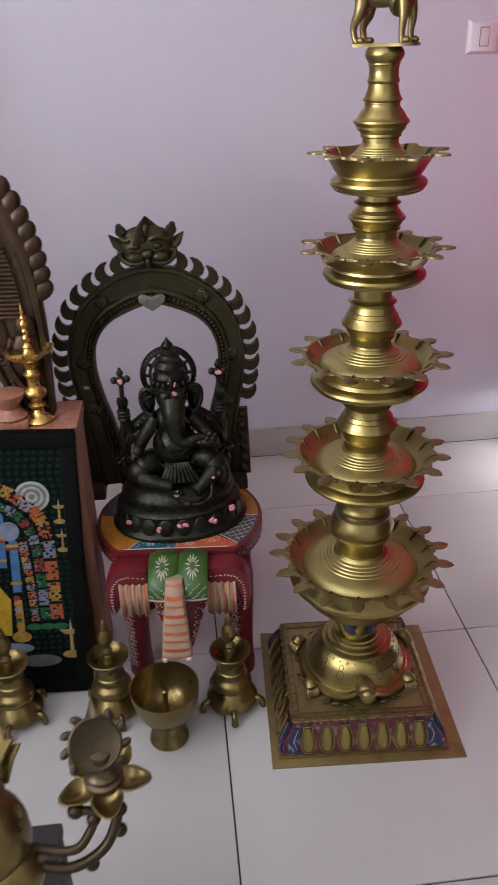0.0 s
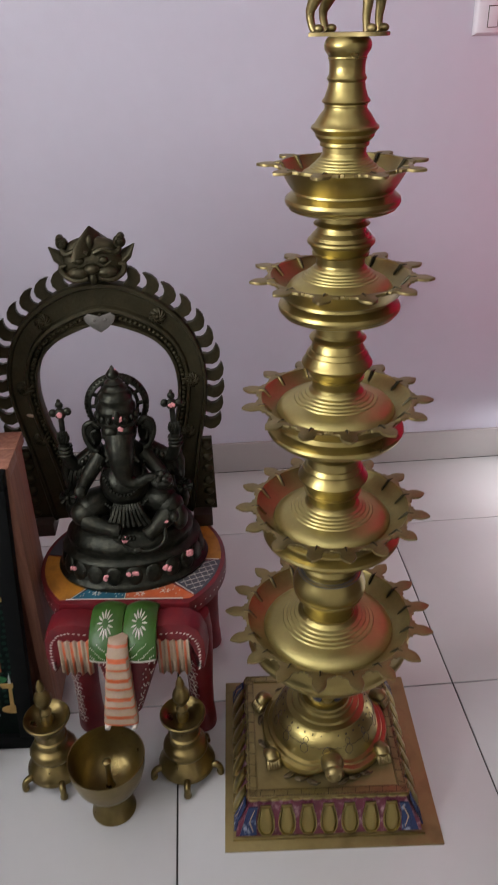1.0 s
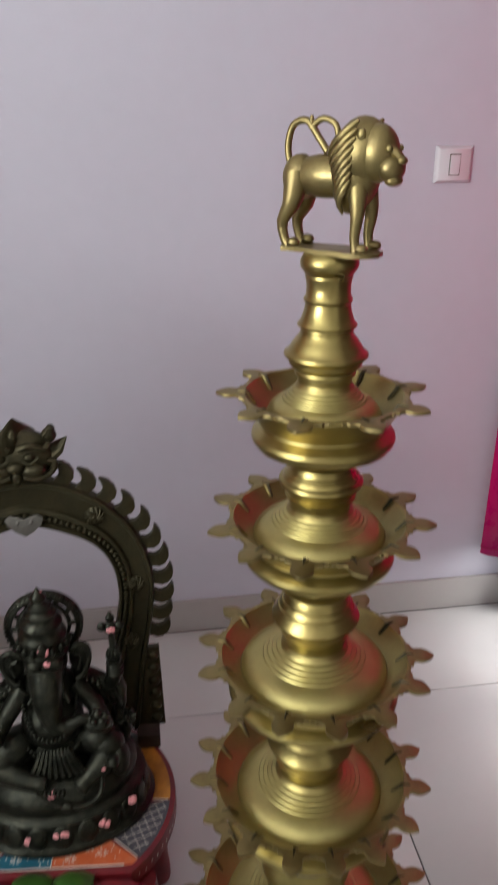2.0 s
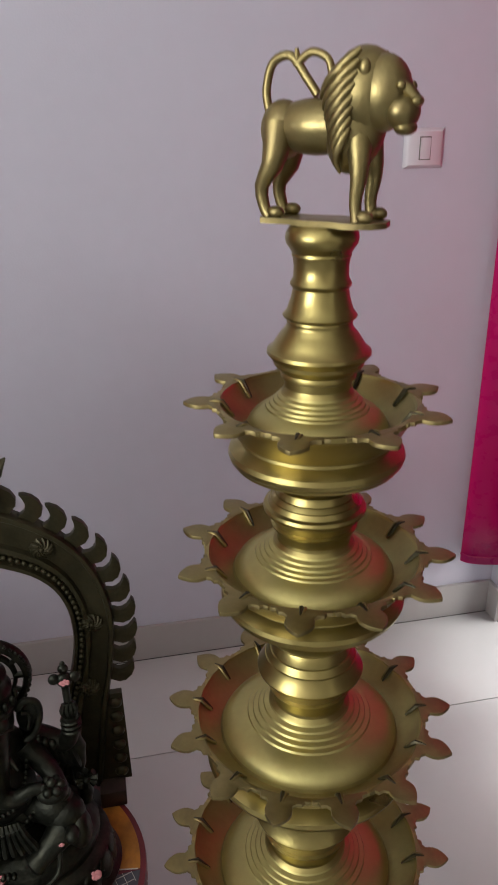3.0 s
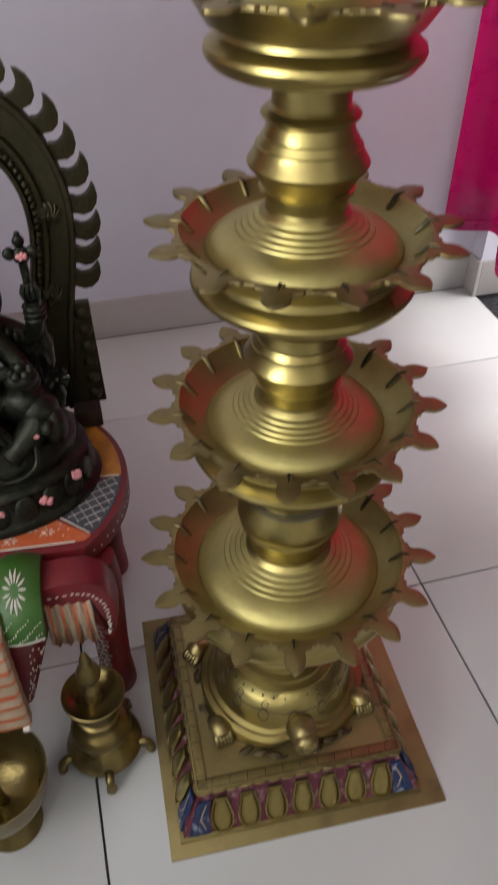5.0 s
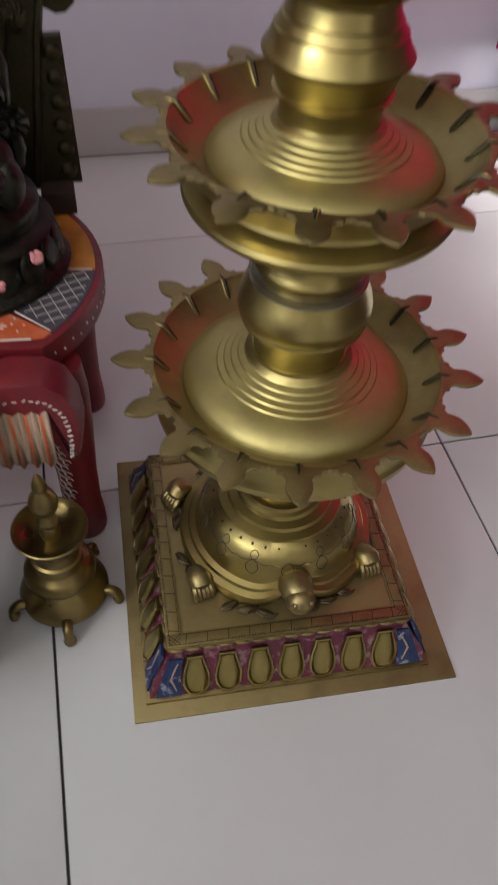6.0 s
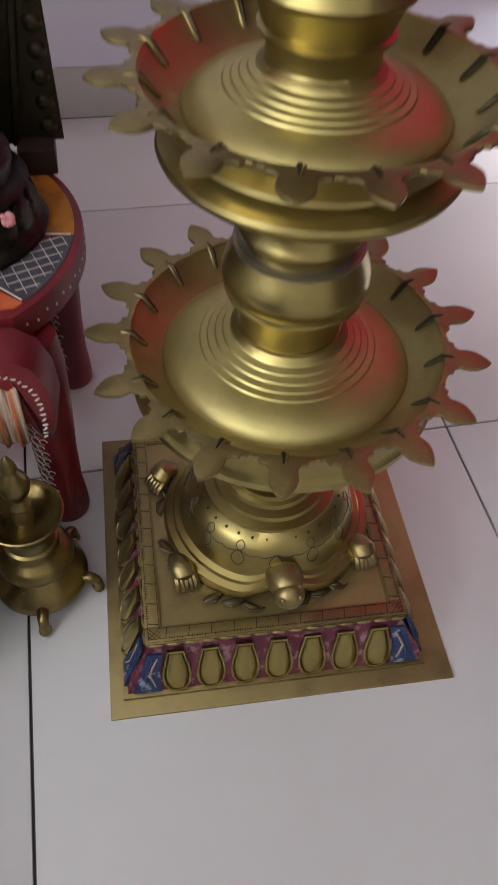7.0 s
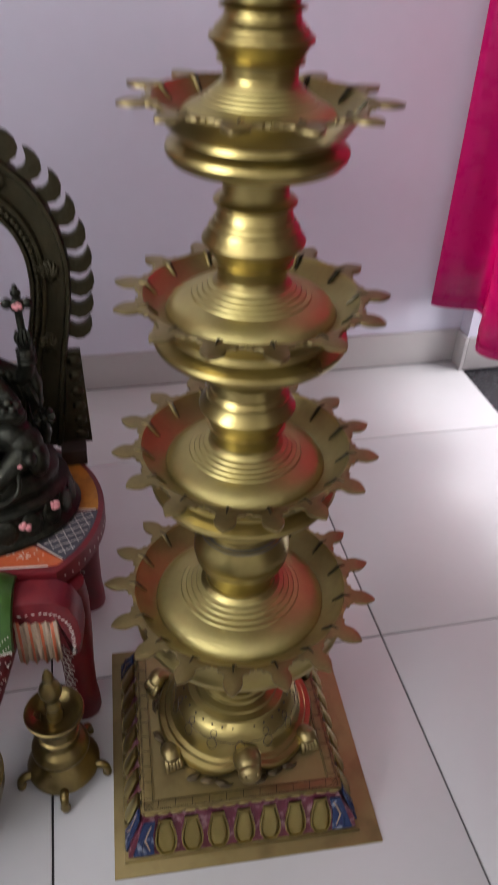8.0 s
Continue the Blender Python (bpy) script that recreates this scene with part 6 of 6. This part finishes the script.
def bird_lamp(m):
    t = thing("bird_lamp", "brass bird-shaped lamp with five leaf-shaped wick cups on a curled arm", "lamp", m)
    bm = bmesh.new()
    add_lathe(bm, [(0.060, 0.0), (0.062, 0.006), (0.050, 0.016), (0.030, 0.040), (0.022, 0.075), (0.026, 0.105), (0.034, 0.125)], 32)
    part("foot", bm, M_BRASS_DULL, t)
    bm = bmesh.new()
    add_ball(bm, (-0.004, 0, 0.185), (0.040, 0.040, 0.060), u=24, v=18)
    add_ball(bm, (0.012, -0.01, 0.145), (0.034, 0.034, 0.034))
    add_tube(bm, smooth_path([(-0.01, 0.01, 0.23), (-0.018, 0.02, 0.262), (-0.012, 0.03, 0.285)], 8), [0.028, 0.026, 0.023, 0.020, 0.018, 0.017, 0.018, 0.018, 0.014], seg=14)
    part("body", bm, M_BRASS_CUP, t, "polished rounded brass bird body")
    for k, (rx, dz) in enumerate(((20, 0.0), (38, -0.022))):
        o = [(-0.012, 0.0), (-0.02, 0.02), (-0.014, 0.045), (0.0, 0.068), (0.010, 0.05), (0.022, 0.052), (0.016, 0.03), (0.014, 0.0)]
        bm = prism(o, -0.003, 0.003, bevel=0.001)
        part("crest_leaf", bm, M_BRASS_CUP, t, "", pose(-0.006 + 0.006 * k, 0.034 + 0.010 * k, 0.232 + dz, rx, 0, -12) @ Matrix.Diagonal((0.75, 0.75, 0.75, 1)))
    # curled arms
    bm = bmesh.new()
    add_tube(bm, smooth_path([(0.030, 0.0, 0.165), (0.075, -0.010, 0.166), (0.092, 0.002, 0.174), (0.098, 0.010, 0.192), (0.082, 0.012, 0.196)], 22), 0.0047, seg=10)
    add_ball(bm, (0.080, 0.012, 0.196), 0.0085, u=10, v=8)
    add_ball(bm, (0.097, 0.008, 0.186), 0.0075, u=10, v=8)
    part("arm", bm, M_BRASS_DARK, t)
    bm = bmesh.new()
    add_tube(bm, smooth_path([(0.025, -0.006, 0.151), (0.070, -0.014, 0.145), (0.105, -0.004, 0.156), (0.120, 0.010, 0.182), (0.117, 0.016, 0.195), (0.108, 0.012, 0.190)], 26), 0.0056, seg=10)
    for x, y, z in ((0.092, -0.010, 0.142), (0.122, 0.006, 0.168), (0.124, 0.012, 0.192)):
        add_ball(bm, (x, y, z), 0.0075, u=10, v=8)
    part("arm", bm, M_BRASS_DARK, t)
    # wick dish: five pointed cups round a hub
    c = (0.109, 0.032, 0.216)
    hub = lathe([(0.0, -0.055), (0.006, -0.050), (0.006, -0.030), (0.012, -0.024), (0.014, -0.012), (0.020, -0.004), (0.020, 0.002), (0.016, 0.004), (0.0165, 0.009), (0.013, 0.012), (0.010, 0.022), (0.010, 0.036), (0.0, 0.038)], 28, cap=False)
    part("hub", hub, M_BRASS_DULL, t, "", Matrix.Translation(c))
    cup = None
    for i in range(5):
        mm = Matrix.Translation(c) @ pose(0, 0, -0.004, 0, 0, -7 + 72 * i) @ Matrix.Diagonal((0.72, 0.86, 0.74, 1))
        if cup is None:
            bm = bmesh.new()
            n, k = 24, 7
            rows = []
            for j in range(k + 1):
                u = j / k
                row = []
                for i2 in range(n):
                    a = 2 * math.pi * i2 / n
                    tip = max(0.0, math.cos(a)) ** 6
                    rad = u * (0.0215 + 0.010 * tip)
                    row.append(bm.verts.new((0.036 + rad * math.cos(a) * 1.05, rad * math.sin(a) * 0.9, -0.010 + 0.014 * u * u)))
                rows.append(row)
            for p, q in zip(rows, rows[1:]):
                for i2 in range(n):
                    bm.faces.new((p[i2], p[(i2 + 1) % n], q[(i2 + 1) % n], q[i2]))
            bmesh.ops.remove_doubles(bm, verts=bm.verts[:], dist=0.0001)
            cup = part("wick_cup", bm, M_BRASS_CUP, t, "pointed leaf-shaped brass wick cup", mm, sharp=60)
            sol = cup.modifiers.new("thickness", "SOLIDIFY")
            sol.thickness, sol.offset = 0.002, -1
        else:
            o = share("wick_cup", cup, t, mm)
            sol = o.modifiers.new("thickness", "SOLIDIFY")
            sol.thickness, sol.offset = 0.002, -1
    # upright back plate with scrolled rim
    bm = lathe([(0.0, -0.004), (0.030, -0.004), (0.033, -0.0055), (0.036, -0.004), (0.036, 0.004), (0.033, 0.0055), (0.030, 0.004), (0.0, 0.003)], 40, cap=False)
    for i in range(9):
        a = math.radians(-40 + 32.5 * i)
        if i in (4,):
            add_tube(bm, [(0.034 * math.cos(a), 0.034 * math.sin(a), 0), (0.058 * math.cos(a), 0.058 * math.sin(a), 0)], [0.014, 0.001], seg=10, flat=0.35)
            continue
        x, y2 = 0.039 * math.cos(a), 0.039 * math.sin(a)
        add_ball(bm, (x, y2, 0), (0.0095, 0.0060, 0.0038), m=pose(0, 0, 0, 0, 0, math.degrees(a) + 35), u=10, v=8)
    part("back_plate", bm, M_BRASS_DARK, t, "round dull brass back plate with scrolled rim", Matrix.Translation((c[0] - 0.004, c[1] + 0.006, c[2] + 0.042)) @ pose(0, 0, 0, 50, 0, 6) @ Matrix.Diagonal((0.76, 0.76, 0.76, 1)))


bird_lamp(pose(-0.541, -0.692, 0.392))
